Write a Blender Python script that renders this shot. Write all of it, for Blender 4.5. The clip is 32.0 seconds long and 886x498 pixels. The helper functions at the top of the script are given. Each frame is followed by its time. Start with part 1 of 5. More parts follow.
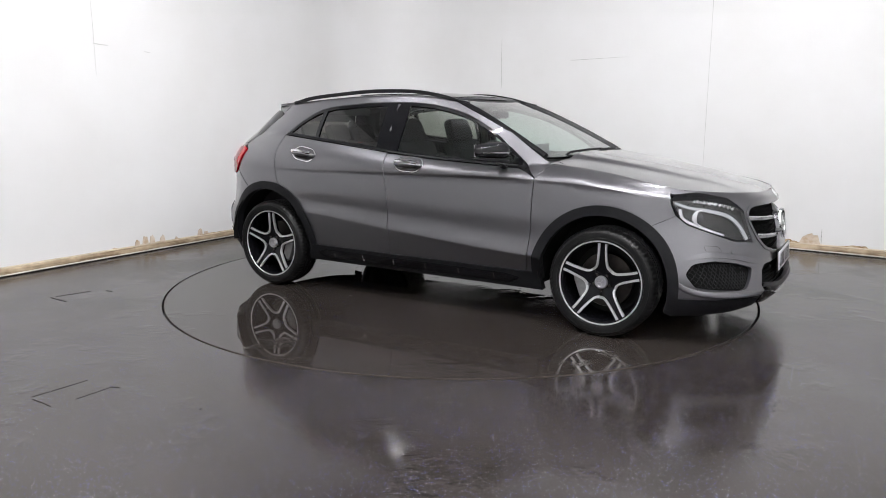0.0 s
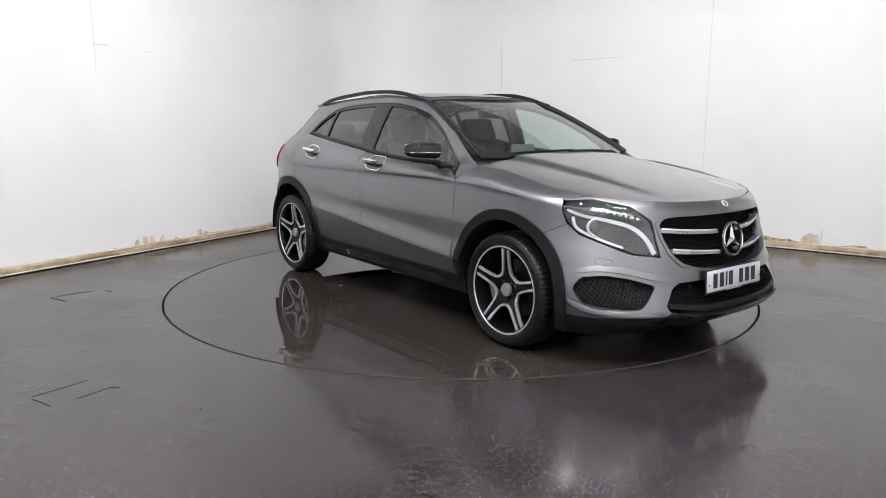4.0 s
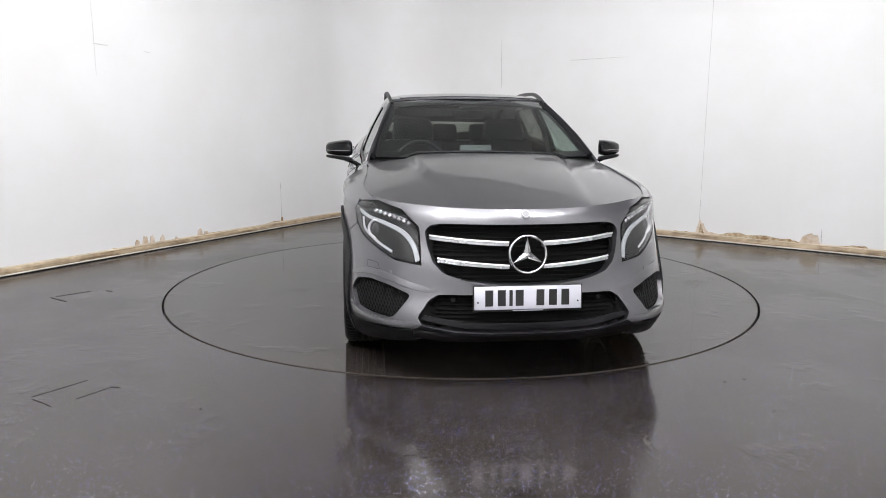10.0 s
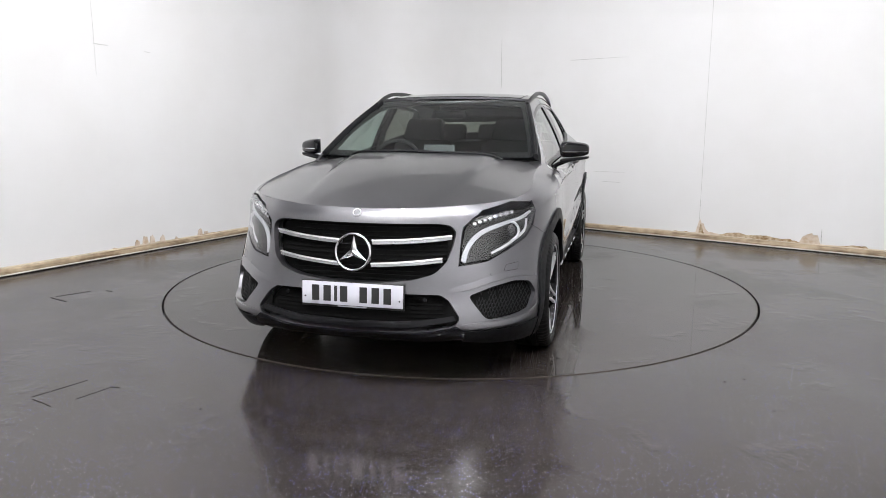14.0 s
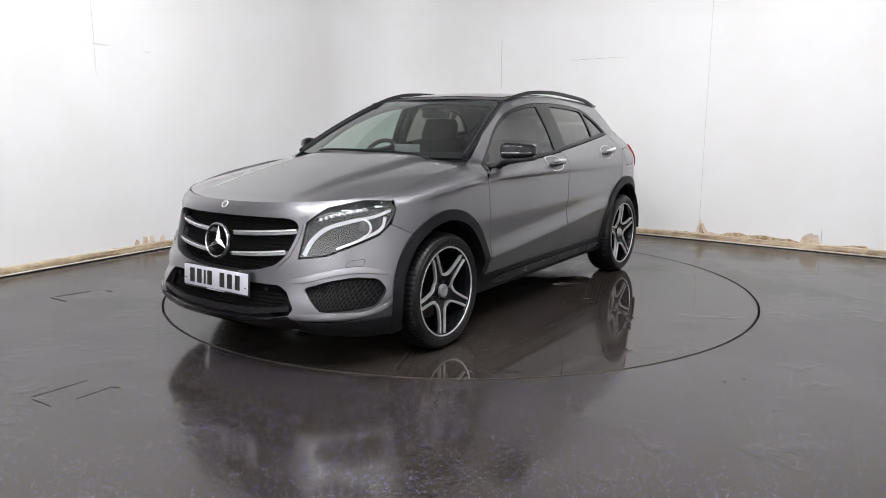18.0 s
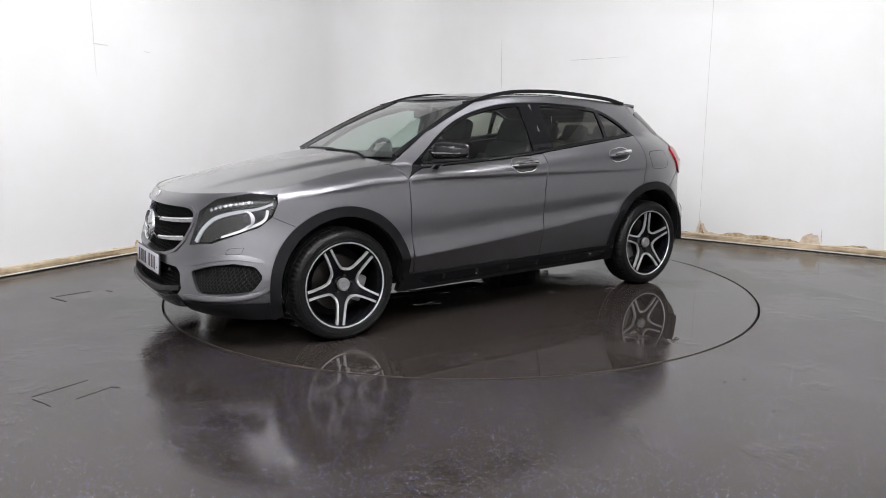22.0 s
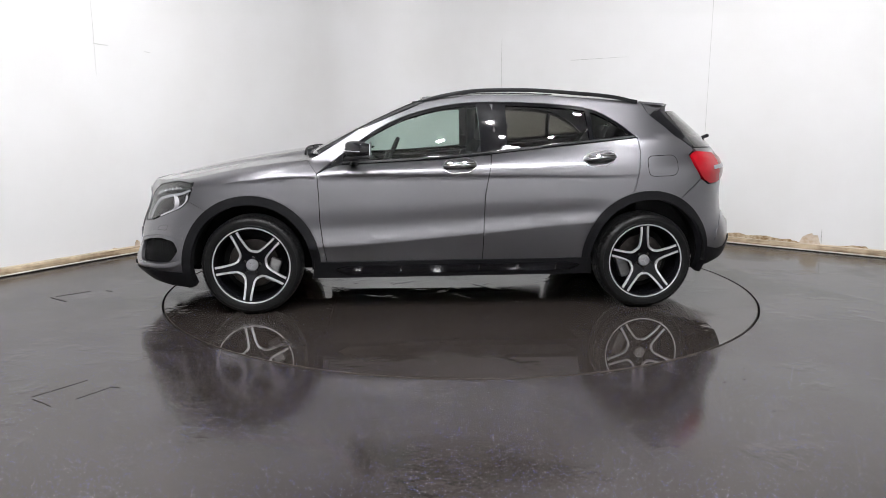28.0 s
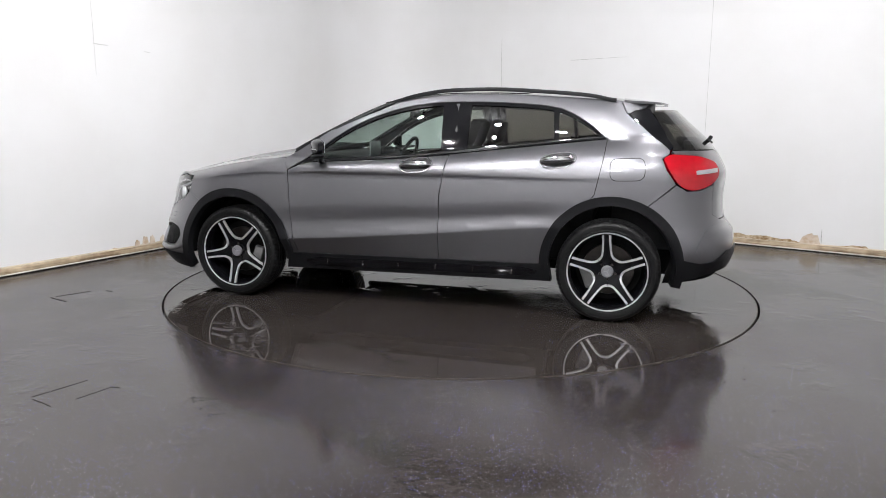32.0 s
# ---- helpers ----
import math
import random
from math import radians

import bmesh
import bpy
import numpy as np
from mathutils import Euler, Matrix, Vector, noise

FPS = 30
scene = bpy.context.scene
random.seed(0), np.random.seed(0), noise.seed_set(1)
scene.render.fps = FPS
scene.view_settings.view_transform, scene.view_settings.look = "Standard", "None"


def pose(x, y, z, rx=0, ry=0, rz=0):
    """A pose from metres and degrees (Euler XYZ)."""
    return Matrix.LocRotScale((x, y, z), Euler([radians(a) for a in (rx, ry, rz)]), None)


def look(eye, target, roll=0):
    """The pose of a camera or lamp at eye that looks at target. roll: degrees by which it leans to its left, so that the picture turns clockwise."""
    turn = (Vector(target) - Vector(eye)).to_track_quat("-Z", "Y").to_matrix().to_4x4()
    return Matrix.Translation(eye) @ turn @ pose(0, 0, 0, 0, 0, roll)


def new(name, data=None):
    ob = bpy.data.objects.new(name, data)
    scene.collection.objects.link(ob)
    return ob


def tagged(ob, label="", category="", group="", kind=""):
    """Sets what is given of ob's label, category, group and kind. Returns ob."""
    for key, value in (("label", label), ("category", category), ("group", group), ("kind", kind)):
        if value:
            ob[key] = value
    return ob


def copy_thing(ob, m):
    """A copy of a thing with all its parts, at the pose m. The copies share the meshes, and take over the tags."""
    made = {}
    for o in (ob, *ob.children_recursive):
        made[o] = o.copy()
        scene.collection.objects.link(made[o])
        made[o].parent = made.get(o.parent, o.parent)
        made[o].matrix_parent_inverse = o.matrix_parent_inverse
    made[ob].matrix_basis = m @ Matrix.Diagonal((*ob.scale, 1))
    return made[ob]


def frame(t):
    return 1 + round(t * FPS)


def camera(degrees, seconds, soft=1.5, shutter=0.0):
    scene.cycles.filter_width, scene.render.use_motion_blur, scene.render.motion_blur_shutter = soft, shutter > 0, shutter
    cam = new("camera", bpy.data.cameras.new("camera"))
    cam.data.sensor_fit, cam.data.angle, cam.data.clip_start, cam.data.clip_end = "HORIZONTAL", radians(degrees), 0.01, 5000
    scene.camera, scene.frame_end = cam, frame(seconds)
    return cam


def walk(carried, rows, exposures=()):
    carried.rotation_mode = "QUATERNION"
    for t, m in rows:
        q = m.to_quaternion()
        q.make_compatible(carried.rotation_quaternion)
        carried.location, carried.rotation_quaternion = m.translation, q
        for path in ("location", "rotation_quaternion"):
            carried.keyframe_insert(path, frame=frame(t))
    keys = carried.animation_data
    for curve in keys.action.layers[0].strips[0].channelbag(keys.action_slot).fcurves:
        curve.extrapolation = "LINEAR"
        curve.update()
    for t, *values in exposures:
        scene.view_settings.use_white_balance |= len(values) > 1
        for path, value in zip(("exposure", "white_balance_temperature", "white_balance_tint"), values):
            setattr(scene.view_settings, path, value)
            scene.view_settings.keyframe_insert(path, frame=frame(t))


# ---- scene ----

cam = camera(62.96, 32.0, soft=0.9)
EYE = Vector((0.0, -5.764, 1.300))
YAW, TILT = radians(-1.258), radians(10.118)
AIM = EYE + Vector((math.sin(YAW) * math.cos(TILT), math.cos(YAW) * math.cos(TILT), -math.sin(TILT)))
walk(cam, [(0, look(EYE, AIM, 0.152)), (32, look(EYE, AIM, 0.152))], exposures=[(0, 0.0), (32, 0.0)])

# ---- world and light ----
world = bpy.data.worlds.new("world")
scene.world = world
world.use_nodes = True
world.node_tree.nodes["Background"].inputs[0].default_value = (0.8, 0.85, 1.0, 1)
world.node_tree.nodes["Background"].inputs[1].default_value = 0.02
LAMP_POWER = 1060.0
PANEL_POWER = 110.0

# ---- plan of the room ----
RING_R = 2.255
CORNER_R = 1.15
LEFT_N = Vector((-0.8698, 0.4935, 0))
RIGHT_N = Vector((0.5772, 0.8166, 0))
LEFT_D, RIGHT_D = 3.343, 3.324
BACK_LEFT_D, BACK_RIGHT_D = 5.3, 5.3
ROOM_H = 4.0
CAR_OFFSET = Vector((0.1325, 0.0191, 0.0))


def turn_at(t):
    return 0.00458 * t * t - 5.2795 * t - 30.03


# ---- materials ----
def material(name):
    m = bpy.data.materials.new(name)
    m.use_nodes = True
    nt = m.node_tree
    return m, nt, nt.nodes["Principled BSDF"], nt.nodes["Material Output"]


def node(nt, kind, links=(), **values):
    n = nt.nodes.new(kind)
    for k, v in values.items():
        if k.startswith("in_"):
            n.inputs[int(k[3:])].default_value = v
        elif k == "operation":
            n.operation = v
        elif k == "data_type":
            n.data_type = v
        elif k == "feature":
            n.feature = v
        elif k == "blend_type":
            n.blend_type = v
    for i, src in links:
        nt.links.new(src, n.inputs[i])
    return n


def coords(nt, scale=(1, 1, 1)):
    tc = nt.nodes.new("ShaderNodeTexCoord")
    mp = nt.nodes.new("ShaderNodeMapping")
    mp.inputs["Scale"].default_value = scale
    nt.links.new(tc.outputs["Object"], mp.inputs["Vector"])
    return mp.outputs["Vector"]


def noise_tex(nt, vec, scale, detail=4.0, rough=0.55):
    n = nt.nodes.new("ShaderNodeTexNoise")
    n.inputs["Scale"].default_value, n.inputs["Detail"].default_value, n.inputs["Roughness"].default_value = scale, detail, rough
    nt.links.new(vec, n.inputs["Vector"])
    return n


def ramp(nt, fac, stops):
    r = nt.nodes.new("ShaderNodeValToRGB")
    els = r.color_ramp.elements
    while len(els) < len(stops):
        els.new(0.5)
    for e, (p, c) in zip(els, stops):
        e.position = p
        e.color = (*c, 1) if len(c) == 3 else c
    nt.links.new(fac, r.inputs["Fac"])
    return r.outputs["Color"]


def bump(nt, bsdf, height, strength, distance):
    b = nt.nodes.new("ShaderNodeBump")
    b.inputs["Strength"].default_value, b.inputs["Distance"].default_value = strength, distance
    nt.links.new(height, b.inputs["Height"])
    nt.links.new(b.outputs["Normal"], bsdf.inputs["Normal"])


def simple(name, colour, rough, metal=0.0, coat=0.0, vary=0.15, scale=30.0, relief=0.0, spec=0.5):
    """A surface with grain at two scales."""
    m, nt, b, out = material(name)
    v = coords(nt)
    n1 = noise_tex(nt, v, scale)
    n2 = noise_tex(nt, v, scale * 0.12, 3)
    mix = node(nt, "ShaderNodeMath", [(0, n1.outputs["Fac"]), (1, n2.outputs["Fac"])], operation="ADD")
    lo = tuple(max(0.0, c * (1 - vary)) for c in colour)
    hi = tuple(min(1.0, c * (1 + vary)) for c in colour)
    half = node(nt, "ShaderNodeMath", [(0, mix.outputs[0])], operation="MULTIPLY", in_1=0.5)
    col = ramp(nt, half.outputs[0], [(0.3, lo), (0.7, hi)])
    nt.links.new(col, b.inputs["Base Color"])
    rr = ramp(nt, n2.outputs["Fac"], [(0.3, (rough * 0.85,) * 3), (0.7, (min(1, rough * 1.15),) * 3)])
    nt.links.new(rr, b.inputs["Roughness"])
    b.inputs["Metallic"].default_value = metal
    b.inputs["Specular IOR Level"].default_value = spec
    b.inputs["Coat Weight"].default_value = coat
    b.inputs["Coat Roughness"].default_value = 0.03
    if relief:
        bump(nt, b, n1.outputs["Fac"], 0.4, relief)
    return m


def paint_material():
    m, nt, b, out = material("grey_metallic_paint")
    v = coords(nt)
    flake = noise_tex(nt, v, 900.0, 2)
    broad = noise_tex(nt, v, 3.0, 3)
    col = ramp(nt, flake.outputs["Fac"], [(0.3, (0.128, 0.127, 0.136)), (0.7, (0.192, 0.190, 0.202))])
    nt.links.new(col, b.inputs["Base Color"])
    rr = ramp(nt, broad.outputs["Fac"], [(0.3, (0.335, 0.335, 0.335)), (0.7, (0.365, 0.365, 0.365))])
    nt.links.new(rr, b.inputs["Roughness"])
    b.inputs["Metallic"].default_value = 0.93
    b.inputs["Coat Weight"].default_value = 1.0
    b.inputs["Coat Roughness"].default_value = 0.02
    b.inputs["Coat IOR"].default_value = 1.5
    return m


def glass_material(name, tint):
    m, nt, b, out = material(name)
    tr = nt.nodes.new("ShaderNodeBsdfTransparent")
    tr.inputs[0].default_value = (*tint, 1)
    gl = nt.nodes.new("ShaderNodeBsdfGlossy")
    gl.inputs["Roughness"].default_value = 0.0
    gl.inputs["Color"].default_value = (1, 1, 1, 1)
    lw = nt.nodes.new("ShaderNodeLayerWeight")
    lw.inputs["Blend"].default_value = 0.5
    steep = node(nt, "ShaderNodeMath", [(0, lw.outputs["Facing"])], operation="POWER", in_1=4.0)
    fr = node(nt, "ShaderNodeMath", [(0, steep.outputs[0])], operation="MULTIPLY_ADD", in_1=0.92, in_2=0.08)
    mx = nt.nodes.new("ShaderNodeMixShader")
    nt.links.new(fr.outputs[0], mx.inputs[0])
    nt.links.new(tr.outputs[0], mx.inputs[1])
    nt.links.new(gl.outputs[0], mx.inputs[2])
    nt.links.new(mx.outputs[0], out.inputs["Surface"])
    return m


def glow_material(name, colour, power):
    m, nt, b, out = material(name)
    b.inputs["Base Color"].default_value = (0.8, 0.8, 0.8, 1)
    b.inputs["Emission Color"].default_value = (*colour, 1)
    b.inputs["Emission Strength"].default_value = power
    return m


def wall_material():
    m, nt, b, out = material("white_wall_paint")
    v = coords(nt)
    fine = noise_tex(nt, v, 60.0, 5)
    broad = noise_tex(nt, v, 0.9, 4)
    mix = node(nt, "ShaderNodeMath", [(0, broad.outputs["Fac"])], operation="MULTIPLY", in_1=1.0)
    col = ramp(nt, mix.outputs[0], [(0.3, (0.76, 0.755, 0.745)), (0.7, (0.81, 0.81, 0.81))])
    nt.links.new(col, b.inputs["Base Color"])
    b.inputs["Roughness"].default_value = 0.45
    bump(nt, b, fine.outputs["Fac"], 0.15, 0.002)
    return m


def floor_material(name, flecks):
    """Dark resin floor, wet in ragged patches, with white and blue flecks."""
    m, nt, b, out = material(name)
    v = coords(nt)
    broad = noise_tex(nt, v, 0.7, 5, 0.6)
    base = ramp(nt, broad.outputs["Fac"], [(0.3, (0.0185, 0.0148, 0.0127)), (0.7, (0.030, 0.0250, 0.0222))])
    vo = nt.nodes.new("ShaderNodeTexVoronoi")
    vo.voronoi_dimensions = "2D"
    vo.inputs["Scale"].default_value = 100.0
    nt.links.new(v, vo.inputs["Vector"])
    sep = nt.nodes.new("ShaderNodeSeparateColor")
    nt.links.new(vo.outputs["Color"], sep.inputs[0])
    size = node(nt, "ShaderNodeMath", [(0, sep.outputs[1])], operation="MULTIPLY", in_1=0.21 if flecks else 0.14)
    near = node(nt, "ShaderNodeMath", [(0, vo.outputs["Distance"]), (1, size.outputs[0])], operation="LESS_THAN")
    some = node(nt, "ShaderNodeMath", [(0, sep.outputs[0])], operation="GREATER_THAN", in_1=0.70 if flecks else 0.85)
    fac = node(nt, "ShaderNodeMath", [(0, near.outputs[0]), (1, some.outputs[0])], operation="MULTIPLY")
    tone = ramp(nt, sep.outputs[2], [(0.25, (0.09, 0.12, 0.55)), (0.6, (0.42, 0.46, 0.76)), (0.9, (0.66, 0.66, 0.70))])
    mx = node(nt, "ShaderNodeMix", data_type="RGBA")
    nt.links.new(fac.outputs[0], mx.inputs["Factor"])
    nt.links.new(base, mx.inputs[6])
    nt.links.new(tone, mx.inputs[7])
    nt.links.new(mx.outputs[2], b.inputs["Base Color"])
    # water stands in a smooth film with ragged shores; between the films the resin is only damp
    wet = noise_tex(nt, v, 0.75, 6, 0.6)
    level = wet.outputs["Fac"]
    for x, y, reach in ((1.05, -2.35, 0.85), (-1.35, -1.95, 0.8)) if flecks else ((-0.6, 1.5, 0.9), (1.4, -0.9, 0.8), (-1.0, -1.0, 1.2)):
        far = nt.nodes.new("ShaderNodeVectorMath")
        far.operation = "DISTANCE"
        nt.links.new(v, far.inputs[0])
        far.inputs[1].default_value = (x, y, 0)
        pool = ramp(nt, node(nt, "ShaderNodeMath", [(0, far.outputs["Value"])], operation="DIVIDE", in_1=reach).outputs[0], [(0.35, (0.12, 0.12, 0.12)), (1.0, (0, 0, 0))])
        level = node(nt, "ShaderNodeMath", [(0, level), (1, pool)], operation="SUBTRACT").outputs[0]
    grain = noise_tex(nt, v, 9.0, 4)
    lo, hi = (0.105, 0.22) if flecks else (0.015, 0.20)
    patch = ramp(nt, level, [(0.45, (lo, lo, lo)), (0.51, (lo * 1.8, lo * 1.8, lo * 1.8)), (0.60, (hi, hi, hi))])
    rough = node(nt, "ShaderNodeMath", [(0, grain.outputs["Fac"]), (2, patch)], operation="MULTIPLY_ADD", in_1=0.04 if flecks else 0.015)
    nt.links.new(rough.outputs[0], b.inputs["Roughness"])
    b.inputs["Specular IOR Level"].default_value = 0.5
    b.inputs["IOR"].default_value = 1.45
    # broken water along the shores, fine texture of the resin elsewhere, a slow swell over all
    ripple = noise_tex(nt, v, 34.0, 3)
    swell = noise_tex(nt, v, 2.2, 2)
    fine = noise_tex(nt, v, 170.0, 2)
    lumps = noise_tex(nt, v, 3.4, 3)
    edge = ramp(nt, level, [(0.440, (0, 0, 0)), (0.465, (1, 1, 1)), (0.480, (0.8, 0.8, 0.8)), (0.505, (0, 0, 0))])
    broken = ramp(nt, lumps.outputs["Fac"], [(0.50, (0, 0, 0)), (0.60, (1, 1, 1))])
    shore = node(nt, "ShaderNodeMath", [(0, edge), (1, broken)], operation="MULTIPLY")
    both = node(nt, "ShaderNodeMath", [(0, ripple.outputs["Fac"]), (1, shore.outputs[0])], operation="MULTIPLY")
    slow = node(nt, "ShaderNodeMath", [(0, swell.outputs["Fac"]), (2, both.outputs[0])], operation="MULTIPLY_ADD", in_1=0.10)
    total = node(nt, "ShaderNodeMath", [(0, fine.outputs["Fac"]), (2, slow.outputs[0])], operation="MULTIPLY_ADD", in_1=0.020 if flecks else 0.004)
    bump(nt, b, total.outputs[0], 0.5, 0.004)
    return m


def streaked(name, low, high, stretch=(2.2, 2.2, 34.0), relief=0.002):
    """Worn stuff between two tones, drawn out along the wall or lumpy."""
    m, nt, b, out = material(name)
    broad = noise_tex(nt, coords(nt, stretch), 1.0, 6, 0.65)
    spots = noise_tex(nt, coords(nt), 11.0, 4)
    both = node(nt, "ShaderNodeMath", [(0, spots.outputs["Fac"]), (2, broad.outputs["Fac"])], operation="MULTIPLY_ADD", in_1=0.6)
    nt.links.new(ramp(nt, both.outputs[0], [(0.62, low), (0.98, high)]), b.inputs["Base Color"])
    b.inputs["Roughness"].default_value = 0.6
    bump(nt, b, both.outputs[0], 0.5, relief)
    return m


PAINT = paint_material()
PLASTIC = simple("black_grained_plastic", (0.007, 0.007, 0.008), 0.45, vary=0.25, scale=300, relief=0.0004, spec=0.13)
GLOSSBLACK = simple("gloss_black_trim", (0.004, 0.004, 0.005), 0.05, vary=0.1, spec=0.45)
CHROME = simple("chrome", (0.78, 0.78, 0.8), 0.08, metal=1.0, vary=0.04)
SATIN = simple("machined_alloy", (0.62, 0.62, 0.63), 0.25, metal=1.0, vary=0.06, scale=200)
RUBBER = simple("tyre_rubber", (0.005, 0.005, 0.0052), 0.36, vary=0.35, scale=60, relief=0.0006, spec=0.20)
RIMBLACK = simple("black_alloy", (0.004, 0.004, 0.005), 0.12, coat=0.0, vary=0.1, spec=0.22)
STEEL = simple("brake_steel", (0.045, 0.040, 0.037), 0.4, metal=0.9, vary=0.4)
ALLOYFACE = simple("machined_wheel_face", (0.60, 0.60, 0.61), 0.38, metal=0.8, vary=0.06, scale=200)
CALIPER = simple("caliper_grey", (0.20, 0.20, 0.20), 0.45, metal=0.6, vary=0.3)
SLAT = simple("satin_silver_slat", (0.40, 0.40, 0.42), 0.30, metal=0.9, vary=0.06, scale=200)
BELT = simple("satin_black_strip", (0.006, 0.006, 0.007), 0.32, vary=0.15, spec=0.2)
DARK = simple("underbody_black", (0.006, 0.006, 0.006), 0.8, vary=0.3, spec=0.15)
SEAM = simple("panel_gap_black", (0.004, 0.004, 0.004), 0.9, vary=0.2, spec=0.1)
FABRIC = simple("black_upholstery", (0.014, 0.014, 0.015), 0.75, vary=0.3, scale=80, relief=0.001, spec=0.2)
LINING = simple("grey_headlining", (0.06, 0.06, 0.06), 0.8, vary=0.15, spec=0.2)
GLASS = glass_material("clear_glass", (0.69, 0.79, 0.74))
TINTED = glass_material("privacy_glass", (0.335, 0.33, 0.295))
LENS = glass_material("lamp_lens", (0.93, 0.94, 0.95))
ROOFGLASS = simple("black_roof_glass", (0.008, 0.008, 0.009), 0.04, coat=0.3, vary=0.1)
RED = simple("red_lens", (0.31, 0.002, 0.008), 0.08, coat=0.15, vary=0.2, scale=200, spec=0.35)
SILVERLENS = simple("clear_lamp_reflector", (0.34, 0.34, 0.35), 0.3, metal=0.3, vary=0.2, scale=120)
LAMPGREY = simple("lamp_housing_grey", (0.13, 0.133, 0.14), 0.35, metal=0.1, vary=0.25, scale=60)
MESH = simple("black_mesh_plastic", (0.007, 0.007, 0.0075), 0.5, vary=0.2, scale=200, spec=0.15)
PALEWALL = simple("pale_wall_paint", (0.80, 0.80, 0.80), 0.6, vary=0.1, scale=3)
LAMPSILVER = simple("lamp_silver_trim", (0.52, 0.52, 0.54), 0.35, metal=0.05, vary=0.08)
LAMPDARK = simple("lamp_dark_housing", (0.03, 0.03, 0.033), 0.3, vary=0.2)
LAMPEYE = simple("projector_glass", (0.045, 0.045, 0.05), 0.12, metal=0.3, vary=0.1)
HUBSILVER = simple("hub_silver", (0.30, 0.30, 0.31), 0.33, metal=0.7, vary=0.2, scale=150)
PLATE = simple("white_plate", (0.50, 0.50, 0.55), 0.3, vary=0.03)
INK = simple("black_ink", (0.01, 0.01, 0.01), 0.4, vary=0.1)
WALL = wall_material()
CEILING = simple("pale_grey_ceiling", (0.48, 0.48, 0.485), 0.8, vary=0.12, scale=4)
FLOOR = floor_material("wet_resin_floor", True)
DISC = floor_material("wet_turntable", False)
SKIRT_TOP = simple("cream_skirting_paint", (0.52, 0.44, 0.33), 0.5, vary=0.35, scale=14, relief=0.002)
SKIRT_FACE = streaked("brown_damp_wood", (0.17, 0.115, 0.065), (0.50, 0.40, 0.27))
SKIRT_BEAD = simple("white_bead_paint", (0.68, 0.64, 0.57), 0.5, vary=0.25, scale=9, relief=0.001)
SKIRT_DARK = simple("dark_gap_strip", (0.035, 0.028, 0.022), 0.6, vary=0.3)
PLASTER = streaked("crumbled_plaster", (0.24, 0.145, 0.055), (0.66, 0.55, 0.40), (22, 22, 30), 0.008)
BLISTER = streaked("blistered_paint", (0.52, 0.40, 0.28), (0.72, 0.64, 0.55), (14, 14, 18), 0.006)
CRACK = simple("crack_grey", (0.52, 0.52, 0.50), 0.9, vary=0.4)
GROOVE = simple("floor_groove", (0.017, 0.014, 0.012), 0.5, vary=0.4)
GLOW = glow_material("lamp_glow", (0.985, 0.98, 1.0), LAMP_POWER)
PANELGLOW = glow_material("panel_glow", (0.985, 0.98, 1.0), PANEL_POWER)


# ---- mesh helpers ----
def mesh_from(name, verts, faces, mat, smooth=False, normals=None):
    me = bpy.data.meshes.new(name)
    me.from_pydata([tuple(map(float, v)) for v in verts], [], [tuple(map(int, f)) for f in faces])
    me.materials.append(mat)
    if smooth:
        me.polygons.foreach_set("use_smooth", [True] * len(me.polygons))
    me.update()
    if normals is not None:
        me.normals_split_custom_set_from_vertices([tuple(map(float, n)) for n in normals])
    return me


def adopt(name, me, parent, label=""):
    ob = new(name, me)
    ob.parent = parent
    if label:
        ob["label"] = label
    return ob


def part(name, bm, mat, parent, label="", smooth=True):
    me = bpy.data.meshes.new(name)
    bm.normal_update()
    bm.to_mesh(me)
    bm.free()
    me.materials.append(mat)
    if smooth:
        me.polygons.foreach_set("use_smooth", [True] * len(me.polygons))
        me.set_sharp_from_angle(angle=radians(38))
    return adopt(name, me, parent, label)


def box_bm(bm, lo, hi, bevel=0.0, m=None):
    r = bmesh.ops.create_cube(bm, size=1.0)
    vs = r["verts"]
    c = [(a + b) / 2 for a, b in zip(lo, hi)]
    d = [b - a for a, b in zip(lo, hi)]
    for v in vs:
        v.co = Vector((c[0] + v.co.x * d[0], c[1] + v.co.y * d[1], c[2] + v.co.z * d[2]))
    if bevel:
        es = list({e for v in vs for e in v.link_edges})
        rb = bmesh.ops.bevel(bm, geom=es, offset=bevel, segments=2, affect="EDGES", profile=0.5)
        vs = list({v for f in rb["faces"] for v in f.verts} | {v for v in vs if v.is_valid})
    if m is not None:
        for v in vs:
            v.co = m @ v.co
    return vs


def lathe(bm, profile, axis="y", steps=64, m=None):
    """Turn (radius, along) pairs round the y axis."""
    rings = []
    for r, a in profile:
        ring = []
        for i in range(steps):
            t = 2 * math.pi * i / steps
            p = Vector((r * math.cos(t), a, r * math.sin(t)))
            ring.append(bm.verts.new(m @ p if m is not None else p))
        rings.append(ring)
    for a, b in zip(rings, rings[1:]):
        for i in range(steps):
            j = (i + 1) % steps
            bm.faces.new((a[i], a[j], b[j], b[i]))
    return rings


